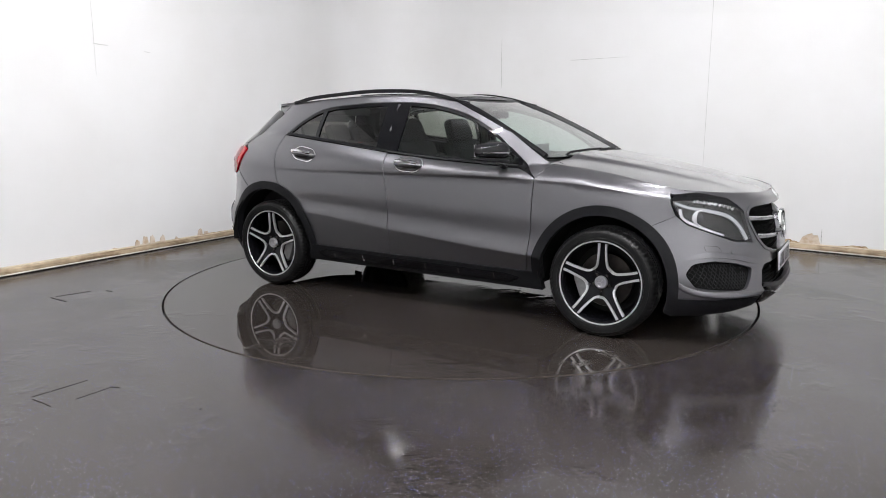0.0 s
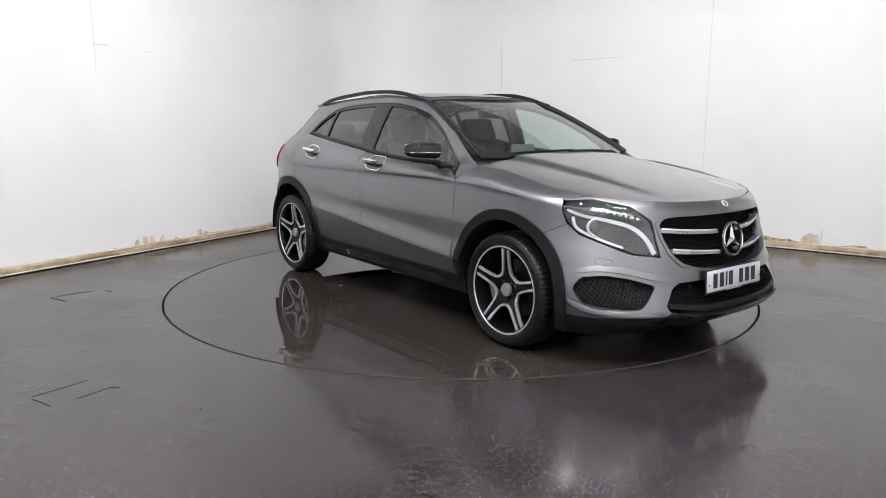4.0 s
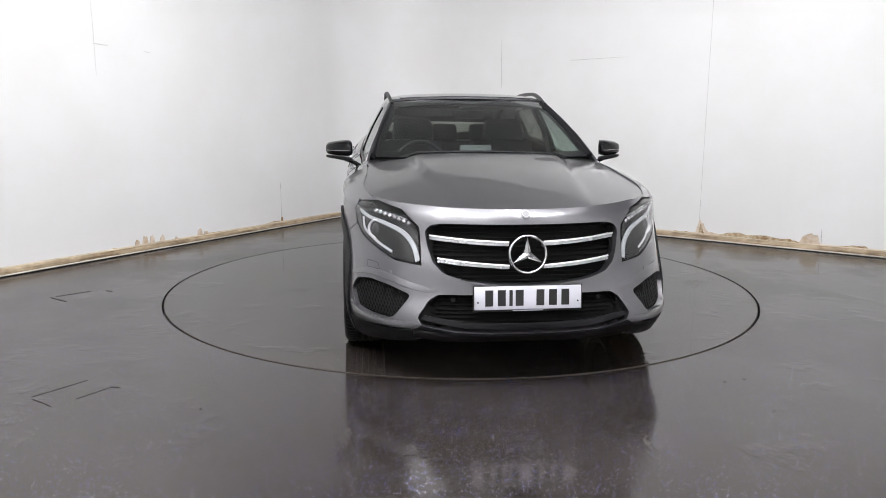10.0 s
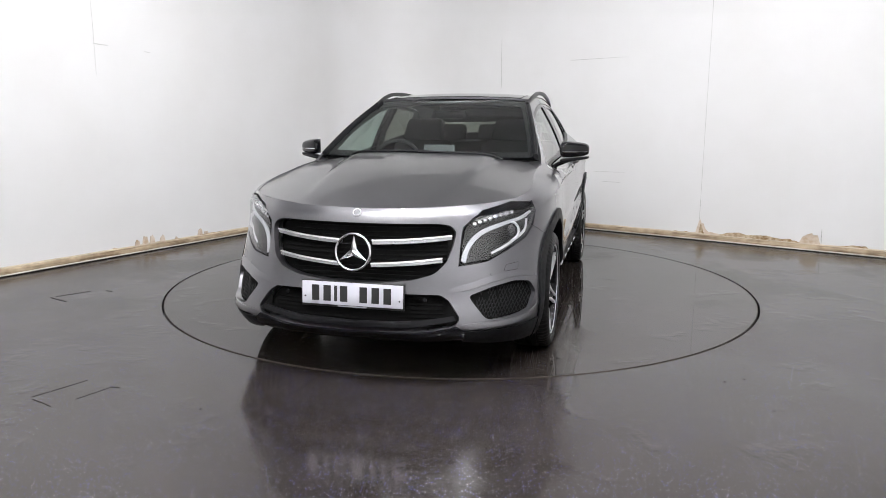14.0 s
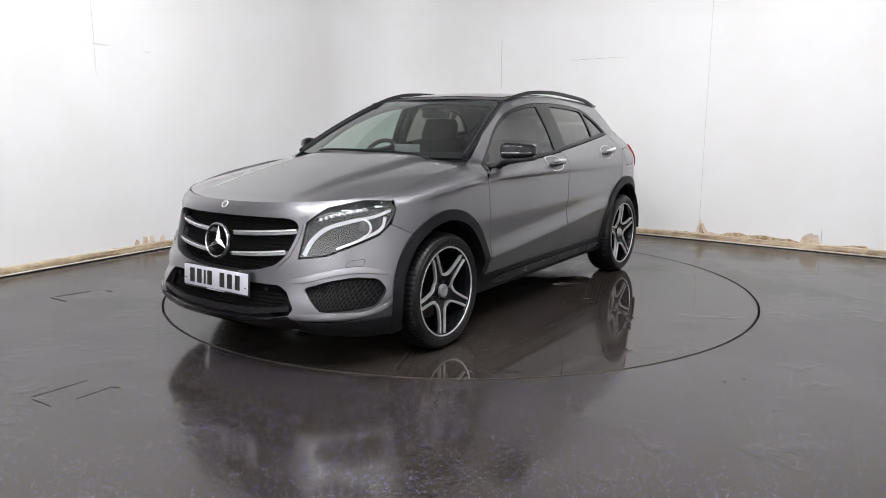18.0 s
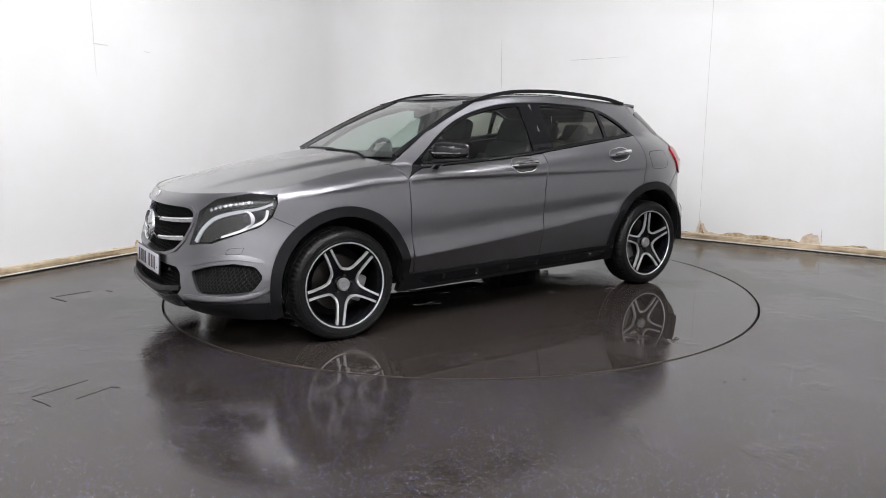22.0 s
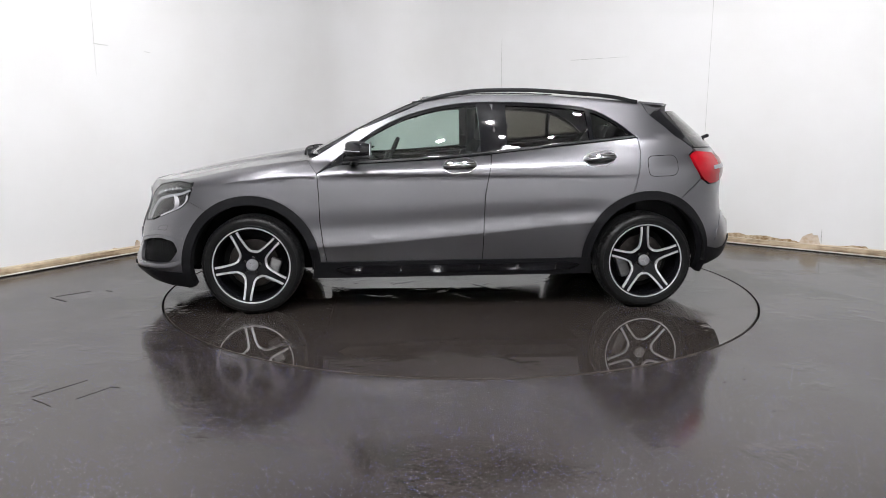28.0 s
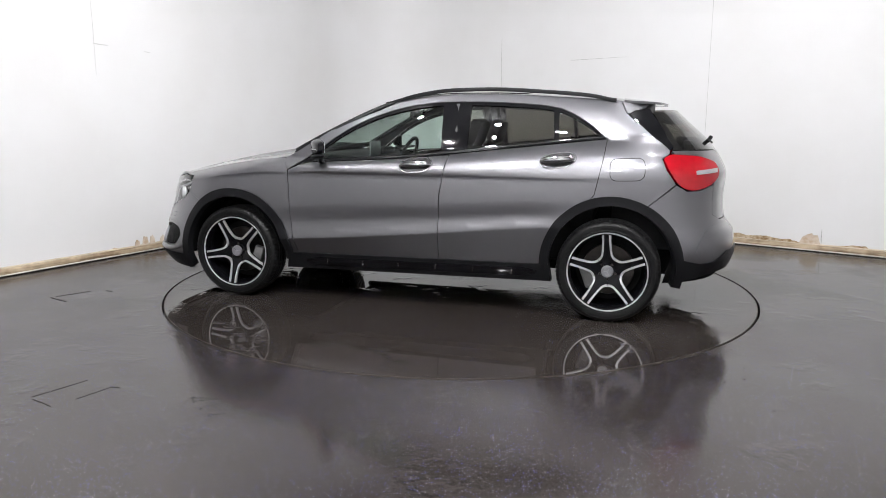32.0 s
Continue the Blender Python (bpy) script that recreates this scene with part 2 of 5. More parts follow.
def tube(bm, pts, radius, steps=8, flat=1.0):
    """A round bar along points."""
    pts = [Vector(p) for p in pts]
    rings = []
    for i, p in enumerate(pts):
        d = (pts[min(i + 1, len(pts) - 1)] - pts[max(i - 1, 0)]).normalized()
        side = d.cross(Vector((0, 0, 1)))
        side = side.normalized() if side.length > 1e-4 else Vector((1, 0, 0))
        up = side.cross(d)
        r = radius(i / (len(pts) - 1)) if callable(radius) else radius
        rings.append([bm.verts.new(p + side * (math.cos(a) * r) + up * (math.sin(a) * r * flat)) for a in (2 * math.pi * k / steps for k in range(steps))])
    for a, b in zip(rings, rings[1:]):
        for k in range(steps):
            bm.faces.new((a[k], a[(k + 1) % steps], b[(k + 1) % steps], b[k]))
    bm.faces.new(rings[0][::-1])
    bm.faces.new(rings[-1])


def curve(*pts):
    """A smooth function through (x, value) pairs, with no overshoot."""
    xs = np.array([p[0] for p in pts], float)
    ys = np.array([p[1] for p in pts], float)
    h = np.diff(xs)
    d = np.diff(ys) / h
    s = np.zeros(len(xs))
    s[0], s[-1] = d[0], d[-1]
    for i in range(1, len(xs) - 1):
        if d[i - 1] * d[i] > 0:
            s[i] = (h[i - 1] + h[i]) / (h[i - 1] / d[i - 1] + h[i] / d[i]) if len(xs) > 2 else d[i]
            s[i] = 0.5 * s[i] + 0.5 * (d[i - 1] * h[i] + d[i] * h[i - 1]) / (h[i - 1] + h[i])
            s[i] = np.sign(d[i]) * min(abs(s[i]), 2.5 * abs(d[i - 1]), 2.5 * abs(d[i]))

    def f(x):
        x = np.clip(np.asarray(x, float), xs[0], xs[-1])
        i = np.clip(np.searchsorted(xs, x, side="right") - 1, 0, len(h) - 1)
        t = (x - xs[i]) / h[i]
        a = ys[i] * (1 + 2 * t) * (1 - t) ** 2 + ys[i + 1] * t * t * (3 - 2 * t)
        return a + h[i] * (s[i] * t * (1 - t) ** 2 - s[i + 1] * t * t * (1 - t))
    return f


def parabola(z, za, ya, zb, yb, zc, yc):
    return (ya * (z - zb) * (z - zc) / ((za - zb) * (za - zc)) + yb * (z - za) * (z - zc) / ((zb - za) * (zb - zc))
            + yc * (z - za) * (z - zb) / ((zc - za) * (zc - zb)))


# ---- flat outlines laid on curved surfaces ----
def fillet(poly, r, n=4):
    """Round the corners of a closed outline; a point may carry its own radius as a third number."""
    out = []
    k = len(poly)
    for i in range(k):
        p = np.array(poly[i][:2], float)
        a = np.array(poly[i - 1][:2], float) - p
        b = np.array(poly[(i + 1) % k][:2], float) - p
        la, lb = np.hypot(*a), np.hypot(*b)
        ri = poly[i][2] if len(poly[i]) > 2 else r
        ri = min(ri, 0.48 * la, 0.48 * lb)
        if ri < 1e-4:
            out.append(tuple(p))
            continue
        p0, p1 = p + a / la * ri, p + b / lb * ri
        for j in range(n + 1):
            t = j / n
            out.append(tuple(p0 * (1 - t) ** 2 + 2 * p * t * (1 - t) + p1 * t * t))
    return out


def area2(poly):
    a = np.array(poly)
    b = np.roll(a, -1, 0)
    return float(np.sum(a[:, 0] * b[:, 1] - a[:, 1] * b[:, 0]))


def inset(poly, d):
    """Move a closed outline inwards by d."""
    if area2(poly) < 0:
        poly = poly[::-1]
    a = np.array(poly, float)
    e = np.roll(a, -1, 0) - a
    e /= np.maximum(np.hypot(e[:, 0], e[:, 1]), 1e-9)[:, None]
    n = np.stack([-e[:, 1], e[:, 0]], 1)
    m = n + np.roll(n, 1, 0)
    m /= np.maximum((m * m).sum(1), 0.5)[:, None] / 2
    return [tuple(p) for p in a + m * d]


def resample(poly, step):
    out = []
    for p, q in zip(poly, poly[1:] + poly[:1]):
        k = max(1, int(math.hypot(q[0] - p[0], q[1] - p[1]) / step))
        out += [(p[0] + (q[0] - p[0]) * i / k, p[1] + (q[1] - p[1]) * i / k) for i in range(k)]
    return out


def inside(pts, poly):
    x, y = pts[:, 0], pts[:, 1]
    a = np.array(poly)
    b = np.roll(a, -1, 0)
    c = np.zeros(len(pts), bool)
    for (x0, y0), (x1, y1) in zip(a, b):
        if y0 != y1:
            c ^= ((y0 > y) != (y1 > y)) & (x < (x1 - x0) * (y - y0) / (y1 - y0) + x0)
    return c


def away(pts, poly, d):
    """Which points keep the distance d from an outline."""
    a = np.array(poly)
    b = np.roll(a, -1, 0)
    ok = np.ones(len(pts), bool)
    for p, q in zip(a, b):
        e = q - p
        t = np.clip(((pts - p) @ e) / max(e @ e, 1e-12), 0, 1)
        ok &= ((pts - p - t[:, None] * e) ** 2).sum(1) > d * d
    return ok


def ribbon(pts, w0, w1=None):
    """A closed outline round a line of points."""
    a = np.array(pts, float)
    w = np.linspace(w0, w0 if w1 is None else w1, len(a))[:, None] / 2
    d = np.gradient(a, axis=0)
    d /= np.maximum(np.hypot(d[:, 0], d[:, 1]), 1e-9)[:, None]
    n = np.stack([-d[:, 1], d[:, 0]], 1) * w
    return [tuple(p) for p in a + n] + [tuple(p) for p in (a - n)[::-1]]


def panel(name, surf, poly, mat, parent, label="", holes=(), step=0.035, off=0.0, rim=0.014, gap=0.0, mirror=False, hole_rim=None):
    """A sheet cut to an outline and laid on a surface, its edges folded in by rim."""
    if area2(poly) < 0:
        poly = poly[::-1]
    if gap:
        poly = inset(poly, gap)
    poly = resample(list(poly), step)
    holes = [resample(list(h), step) for h in holes]
    loops = [poly] + holes
    a = np.array(poly)
    gx = np.arange(a[:, 0].min() + step * 0.37, a[:, 0].max(), step)
    gy = np.arange(a[:, 1].min() + step * 0.41, a[:, 1].max(), step)
    grid = np.stack(np.meshgrid(gx, gy), -1).reshape(-1, 2)
    if len(grid):
        keep = inside(grid, poly) & away(grid, poly, step * 0.45)
        for h in holes:
            keep &= ~inside(grid, h)
            keep &= away(grid, h, step * 0.45)
        grid = grid[keep]
    verts, edges = [], []
    for lp in loops:
        k = len(verts)
        verts += [Vector(p) for p in lp]
        edges += [(k + i, k + (i + 1) % len(lp)) for i in range(len(lp))]
    if surf is body:
        for row in crease_rows(a, step):
            row = np.array(row)
            ok = inside(row, poly) & away(row, poly, step * 0.3)
            for h in holes:
                ok &= ~inside(row, h) & away(row, h, step * 0.3)
            if len(grid):
                keep = np.ones(len(grid), bool)
                for q in row[ok]:
                    keep &= ((grid - q) ** 2).sum(1) > (step * 0.4) ** 2
                grid = grid[keep]
            last = None
            for i, q in enumerate(row):
                if not ok[i]:
                    last = None
                    continue
                verts.append(Vector(q))
                if last is not None:
                    edges.append((last, len(verts) - 1))
                last = len(verts) - 1
    verts += [Vector(p) for p in grid]
    from_cdt = delaunay(verts, edges, [], 0, 1e-6)
    v2 = np.array([tuple(v) for v in from_cdt[0]])
    tri = np.array([tuple(f) for f in from_cdt[2]])
    mid = v2[tri].mean(1)
    keep = inside(mid, poly)
    for h in holes:
        keep &= ~inside(mid, h)
    tri = tri[keep]
    co, no = surface_normals(surf, v2)
    co = co + no * off
    used = {}
    for t in tri:
        for i in range(3):
            e = (t[i], t[(i + 1) % 3])
            used[e] = used.get(e, 0) + 1
    verts3, norms = [tuple(p) for p in co], [tuple(n) for n in no]
    faces = [tuple(t) for t in tri]
    hole_arr = [np.array(h) for h in holes]
    if rim:
        ids = {}
        for (i, j) in list(used):
            if (j, i) in used:
                continue
            depth = rim
            if hole_rim is not None and hole_arr:
                p = v2[i]
                if min(((h - p) ** 2).sum(1).min() for h in hole_arr) < 1e-8:
                    depth = hole_rim
            for k in (i, j):
                if k not in ids:
                    ids[k] = (len(verts3), len(verts3) + 1)
                    verts3 += [tuple(co[k]), tuple(co[k] - no[k] * depth)]
                    norms += [tuple(no[k]), tuple(no[k])]
            faces.append((ids[j][0], ids[i][0], ids[i][1], ids[j][1]))
        # edge faces get normals of their own
        first = len(co)
        acc = np.zeros((len(verts3), 3))
        arr = np.array(verts3)
        for f in faces[len(tri):]:
            n = np.cross(arr[f[1]] - arr[f[0]], arr[f[2]] - arr[f[0]])
            for k in f:
                acc[k] += n
        for k in range(first, len(verts3)):
            l = np.linalg.norm(acc[k])
            if l > 1e-12:
                norms[k] = tuple(acc[k] / l)
    if mirror:
        verts3 = [(x, -y, z) for x, y, z in verts3]
        norms = [(x, -y, z) for x, y, z in norms]
        faces = [f[::-1] for f in faces]
    return adopt(name, mesh_from(name, verts3, faces, mat, True, norms), parent, label)


def crease_rows(a, step):
    """Lines beside the two creases of the car's side, so that edges follow them."""
    rows = []
    for u0, u1 in ((U_SIDE - 0.35, U_TAIL + 0.3), (2 * U_END - U_TAIL - 0.3, 2 * U_END - U_SIDE)):
        us = np.arange(max(u0, a[:, 0].min()), min(u1, a[:, 0].max()), step * 0.8)
        if len(us) < 2:
            continue
        xs = XF - (np.minimum(us, 2 * U_END - us) - U_SIDE)
        for f in (cz2, cz4):
            for d in (-0.007, 0.0, 0.007):
                rows.append(list(zip(us, f(xs) + d)))
    return rows


def surface_normals(surf, v2):
    e = 1e-3
    p = surf(v2[:, 0], v2[:, 1])
    du = surf(v2[:, 0] + e, v2[:, 1]) - surf(v2[:, 0] - e, v2[:, 1])
    dv = surf(v2[:, 0], v2[:, 1] + e) - surf(v2[:, 0], v2[:, 1] - e)
    n = np.cross(du, dv)
    n /= np.maximum(np.linalg.norm(n, axis=1), 1e-12)[:, None]
    return p, n


from mathutils.geometry import delaunay_2d_cdt as delaunay

# ---- room ----
def wall_frame(n, d):
    """Point on the floor nearest the middle of the room, and the way along the wall."""
    return n * d, Vector((-n.y, n.x, 0))


def meet(n1, d1, n2, d2):
    k = n1.x * n2.y - n1.y * n2.x
    return Vector(((d1 * n2.y - d2 * n1.y) / k, (n1.x * d2 - n2.x * d1) / k, 0))


CORNER = meet(LEFT_N, LEFT_D, RIGHT_N, RIGHT_D)
NEAR_L = meet(LEFT_N, LEFT_D, RIGHT_N, -BACK_RIGHT_D)
NEAR_R = meet(RIGHT_N, RIGHT_D, LEFT_N, -BACK_LEFT_D)
NEAR = meet(LEFT_N, -BACK_LEFT_D, RIGHT_N, -BACK_RIGHT_D)
TO_L = (NEAR_L - CORNER).normalized()
TO_R = (NEAR_R - CORNER).normalized()
half_angle = TO_L.angle(TO_R) / 2
CUT = CORNER_R / math.tan(half_angle)


def wall_slab(name, path, label, z0=0.0, z1=ROOM_H, thick=0.12, mat=None):
    """An upright wall along a line of points, thickened away from the room."""
    bm = bmesh.new()
    k = len(path)
    rows = []
    for i, p in enumerate(path):
        d = (path[min(i + 1, k - 1)] - path[max(i - 1, 0)]).normalized()
        out = Vector((d.y, -d.x, 0))
        if out.dot(p) < 0:
            out = -out
        q = p + out * thick
        rows.append([bm.verts.new((a.x, a.y, z)) for a, z in ((p, z0), (p, z1), (q, z1), (q, z0))])
    for a, b in zip(rows, rows[1:]):
        for j in range(4):
            bm.faces.new((a[j], b[j], b[(j + 1) % 4], a[(j + 1) % 4]))
    bm.faces.new(rows[0])
    bm.faces.new(rows[-1][::-1])
    bmesh.ops.recalc_face_normals(bm, faces=bm.faces)
    ob = part(name, bm, mat or WALL, None)
    return tagged(ob, label, "wall", kind="structure")


def arc_points(n=24):
    centre = CORNER + (TO_L + TO_R).normalized() * (CORNER_R / math.sin(half_angle))
    a, b = CORNER + TO_L * CUT - centre, CORNER + TO_R * CUT - centre
    out = []
    for i in range(n + 1):
        t = i / n
        w = (a * (1 - t) + b * t)
        out.append(centre + w.normalized() * CORNER_R)
    return out


def build_room():
    ceiling_points = [NEAR_L, NEAR, NEAR_R]
    wall_slab("wall_left", [NEAR_L, CORNER + TO_L * CUT], "white painted board wall with faint joints and scuffs")
    wall_slab("wall_corner", arc_points(), "white painted wall curving round the far corner")
    wall_slab("wall_right", [CORNER + TO_R * CUT, NEAR_R], "white painted board wall with a fine vertical joint")
    wall_slab("wall_near_left", [NEAR_L, NEAR], "plain white wall behind the camera", mat=PALEWALL)
    wall_slab("wall_near_right", [NEAR_R, NEAR], "plain white wall beside the camera", mat=PALEWALL)
    # ceiling slab
    bm = bmesh.new()
    lo = [bm.verts.new((p.x * 1.05, p.y * 1.05, ROOM_H)) for p in (CORNER, NEAR_L, NEAR, NEAR_R)]
    hi = [bm.verts.new((v.co.x, v.co.y, ROOM_H + 0.2)) for v in lo]
    bm.faces.new(lo)
    bm.faces.new(hi[::-1])
    for i in range(4):
        bm.faces.new((lo[i], hi[i], hi[(i + 1) % 4], lo[(i + 1) % 4]))
    bmesh.ops.recalc_face_normals(bm, faces=bm.faces)
    tagged(part("ceiling", bm, CEILING, None), "pale grey ceiling above the photo room", "ceiling", kind="structure")
    # floor with the round opening of the turntable
    bm = bmesh.new()
    n = 192
    outer = [CORNER, NEAR_L, NEAR, NEAR_R]
    outer = [p * 1.04 for p in outer]
    rims = []
    for z in (0.0, -0.12):
        rims.append([bm.verts.new(((RING_R + 0.006) * math.cos(2 * math.pi * i / n), (RING_R + 0.006) * math.sin(2 * math.pi * i / n), z)) for i in range(n)])
    edge = []
    for i in range(n):
        d = Vector((math.cos(2 * math.pi * i / n), math.sin(2 * math.pi * i / n), 0))
        best = 1e9
        for a, b in zip(outer, outer[1:] + outer[:1]):
            e = b - a
            k = d.x * e.y - d.y * e.x
            if abs(k) > 1e-9:
                s = (a.x * e.y - a.y * e.x) / k
                if s > 0:
                    best = min(best, s)
        edge.append(bm.verts.new(d * best))
    for i in range(n):
        j = (i + 1) % n
        bm.faces.new((rims[0][i], edge[i], edge[j], rims[0][j]))
        bm.faces.new((rims[1][i], rims[0][i], rims[0][j], rims[1][j]))
    bmesh.ops.recalc_face_normals(bm, faces=bm.faces)
    for f in bm.faces:
        if abs(f.normal.z) > 0.5 and f.normal.z < 0:
            f.normal_flip()
    corner_fill(bm, edge, outer)
    tagged(part("floor", bm, FLOOR, None, smooth=False), "dark wet resin floor with white and blue flecks", "floor", kind="structure")
    bm = bmesh.new()
    box_bm(bm, (-2.6, -2.6, -0.3), (2.6, 2.6, -0.14))
    tagged(part("pit_base", bm, DARK, None, smooth=False), "black base under the turntable gap", "floor", kind="structure")
    # skirting along both walls and the corner
    for name, path in (("baseboard", [NEAR_L, CORNER + TO_L * CUT]), ("baseboard", arc_points()), ("baseboard", [CORNER + TO_R * CUT, NEAR_R])):
        skirting(name, path)
    wall_marks()
    floor_marks()


def corner_fill(bm, edge, outer):
    for c in outer:
        near = sorted(edge, key=lambda v: (v.co - c).length)[:2]
        if (near[0].co - c).length > 1e-3 and (near[1].co - c).length > 1e-3:
            f = bm.faces.new((near[0], near[1], bm.verts.new(c)))
            f.normal_update()
            if f.normal.z < 0:
                f.normal_flip()


def skirting(name, path):
    """A low wooden board with a paler moulded top edge."""
    fine = []
    for a, b in zip(path, path[1:]):
        k = max(1, int((b - a).length / 0.12))
        fine += [a + (b - a) * (i / k) for i in range(k)]
    fine.append(path[-1])
    root = tagged(new(name), "narrow damp wooden skirting with flaking cream paint", "skirting", kind="structure")

    def sweep(part_name, prof, mat, wob):
        bm = bmesh.new()
        rows = []
        for i, p in enumerate(fine):
            d = (fine[min(i + 1, len(fine) - 1)] - fine[max(i - 1, 0)]).normalized()
            inn = Vector((d.y, -d.x, 0))
            if inn.dot(p) > 0:
                inn = -inn
            w = noise.noise(p * 4.0) * wob
            rows.append([bm.verts.new((p.x + inn.x * (o + w * 0.4), p.y + inn.y * (o + w * 0.4), z + (w if z > 0.01 else 0))) for o, z in prof])
        m = len(prof)
        for a, b in zip(rows, rows[1:]):
            for j in range(m - 1):
                bm.faces.new((a[j], b[j], b[j + 1], a[j + 1]))
        bmesh.ops.recalc_face_normals(bm, faces=bm.faces)
        part(part_name, bm, mat, root)

    # dark strip that stands in for the gap between skirting and floor
    sweep("plinth", [(0.0, 0.0), (0.030, 0.0), (0.030, 0.010), (0.0, 0.010)], SKIRT_DARK, 0.0)
    sweep("bead", [(0.0, 0.009), (0.038, 0.009), (0.042, 0.013), (0.040, 0.019), (0.030, 0.021)], SKIRT_BEAD, 0.002)
    sweep("board", [(0.030, 0.018), (0.035, 0.022), (0.036, 0.050), (0.030, 0.060), (0.016, 0.067), (0.0, 0.070)], SKIRT_FACE, 0.003)
    sweep("top_moulding", [(0.018, 0.062), (0.017, 0.071), (0.008, 0.076), (0.0, 0.078)], SKIRT_TOP, 0.006)


def on_wall(n, d, s, z, lift):
    """A point of a wall: s metres along it, z up, lift out of it."""
    base = n * (d - lift)
    along = Vector((-n.y, n.x, 0))
    p = base + along * s
    return Vector((p.x, p.y, z))


def wall_patch(name, n, d, outline, mat, label, lift=0.004):
    bm = bmesh.new()
    top = [bm.verts.new(on_wall(n, d, s, z, lift)) for s, z in outline]
    low = [bm.verts.new(on_wall(n, d, s, z, -0.002)) for s, z in outline]
    f = bm.faces.new(top)
    for i in range(len(top)):
        j = (i + 1) % len(top)
        bm.faces.new((top[i], low[i], low[j], top[j]))
    bmesh.ops.triangulate(bm, faces=[f])
    bmesh.ops.recalc_face_normals(bm, faces=bm.faces)
    return tagged(part(name, bm, mat, None, smooth=False), label, "wall mark", kind="structure")


def ragged(s0, s1, z0, height, seed):
    """A torn strip above the skirting, high where height() says."""
    rnd = random.Random(seed)
    k = max(14, int((s1 - s0) / 0.015))
    top = []
    for i in range(k + 1):
        t = i / k
        h = height(t) * (0.78 + 0.44 * rnd.random()) * min(1, 6 * t + 0.15, 6 * (1 - t) + 0.15)
        top.append((s0 + (s1 - s0) * t, z0 + max(0.004, h)))
    return [(s0, z0)] + [(s1, z0)] + top[::-1]


def wall_marks():
    al = Vector((-LEFT_N.y, LEFT_N.x, 0))
    ar = Vector((-RIGHT_N.y, RIGHT_N.x, 0))

    def sl(x, y):
        return Vector((x, y, 0)).dot(al)

    def sr(x, y):
        return Vector((x, y, 0)).dot(ar)
    plaster = "crumbling yellow-brown plaster just above the skirting"

    def crumble(n, d, s0, s1, shape, seed, mat=PLASTER, lift=0.008):
        wall_patch("plaster_patch", n, d, ragged(s0, s1, 0.066, shape, seed), mat, plaster, lift)
    # right: a tall spike at the board joint that falls away into a crumbled strip, a pale block, loose bits
    crumble(RIGHT_N, RIGHT_D, -1.13, -0.86, lambda t: 0.022 + 0.125 * math.exp(-((t - 0.82) / 0.16) ** 2) + 0.025 * t, 1, BLISTER, 0.005)
    crumble(RIGHT_N, RIGHT_D, -0.955, -0.893, lambda t: 0.03 + 0.085 * math.exp(-((t - 0.6) / 0.3) ** 2), 2)
    crumble(RIGHT_N, RIGHT_D, -1.93, -1.08, lambda t: 0.022 + 0.020 * math.sin(9 * t + 1) ** 2 + 0.012 * t, 3, lift=0.012)
    crumble(RIGHT_N, RIGHT_D, -2.107, -1.91, lambda t: 0.105 - 0.03 * t ** 2, 4, BLISTER, 0.004)
    crumble(RIGHT_N, RIGHT_D, -2.55, -2.27, lambda t: 0.016 + 0.012 * math.sin(8 * t) ** 2, 5)
    crumble(RIGHT_N, RIGHT_D, -0.84, -0.60, lambda t: 0.010 + 0.010 * math.sin(5 * t) ** 2, 6)
    # left: round blisters in a row, thin torn strips between them
    for i, (mid, r, top) in enumerate(((0.772, 0.035, 0.020), (0.524, 0.030, 0.060), (0.432, 0.038, 0.080), (0.352, 0.032, 0.078), (0.232, 0.034, 0.066), (0.06, 0.02, 0.03), (-0.25, 0.034, 0.072), (-0.33, 0.034, 0.040))):
        crumble(LEFT_N, LEFT_D, mid - r, mid + r, lambda t, top=top: top * math.sin(math.pi * (0.06 + 0.88 * t)) ** 0.5, 30 + i, BLISTER)
    for i, (s0, s1, h) in enumerate(((-0.60, -0.20, 0.016), (-0.05, 0.60, 0.013), (-1.50, -1.22, 0.026))):
        crumble(LEFT_N, LEFT_D, s0, s1, lambda t, h=h: h * (0.6 + 0.4 * math.sin(7 * t + 1) ** 2), 50 + i)
    crumble(LEFT_N, LEFT_D, -1.525, -1.49, lambda t: 0.055, 55)

    def line(n, d, s0, z0, s1, z1, w, label, wob=0.002, seed=0):
        rnd = random.Random(seed)
        k = 10
        pts = [(s0 + (s1 - s0) * i / k + rnd.uniform(-wob, wob) * (abs(z1 - z0) > abs(s1 - s0)), z0 + (z1 - z0) * i / k + rnd.uniform(-wob, wob) * (abs(z1 - z0) <= abs(s1 - s0))) for i in range(k + 1)]
        wall_patch("wall_crack", n, d, ribbon(pts, w, w * 0.6), CRACK, label, 0.002)
    s = sr(2.65, 2.20)
    line(RIGHT_N, RIGHT_D, s, 0.09, s, ROOM_H - 0.01, 0.003, "fine dark vertical joint between white wall boards", 0.001)
    line(RIGHT_N, RIGHT_D, -2.112, 0.075, -2.110, 0.235, 0.006, "dark crack beside the blistered paint", seed=9)
    line(LEFT_N, LEFT_D, 0.821, 1.70, 0.821, 2.45, 0.002, "fine vertical joint between white wall boards", seed=11)
    line(RIGHT_N, RIGHT_D, sr(0.53, 3.695), 1.70, sr(0.53, 3.695), 2.32, 0.004, "short vertical crack in white wall paint")
    line(RIGHT_N, RIGHT_D, sr(1.318, 3.138), 2.002, sr(1.895, 2.731), 2.008, 0.004, "thin horizontal scratch on the white wall")
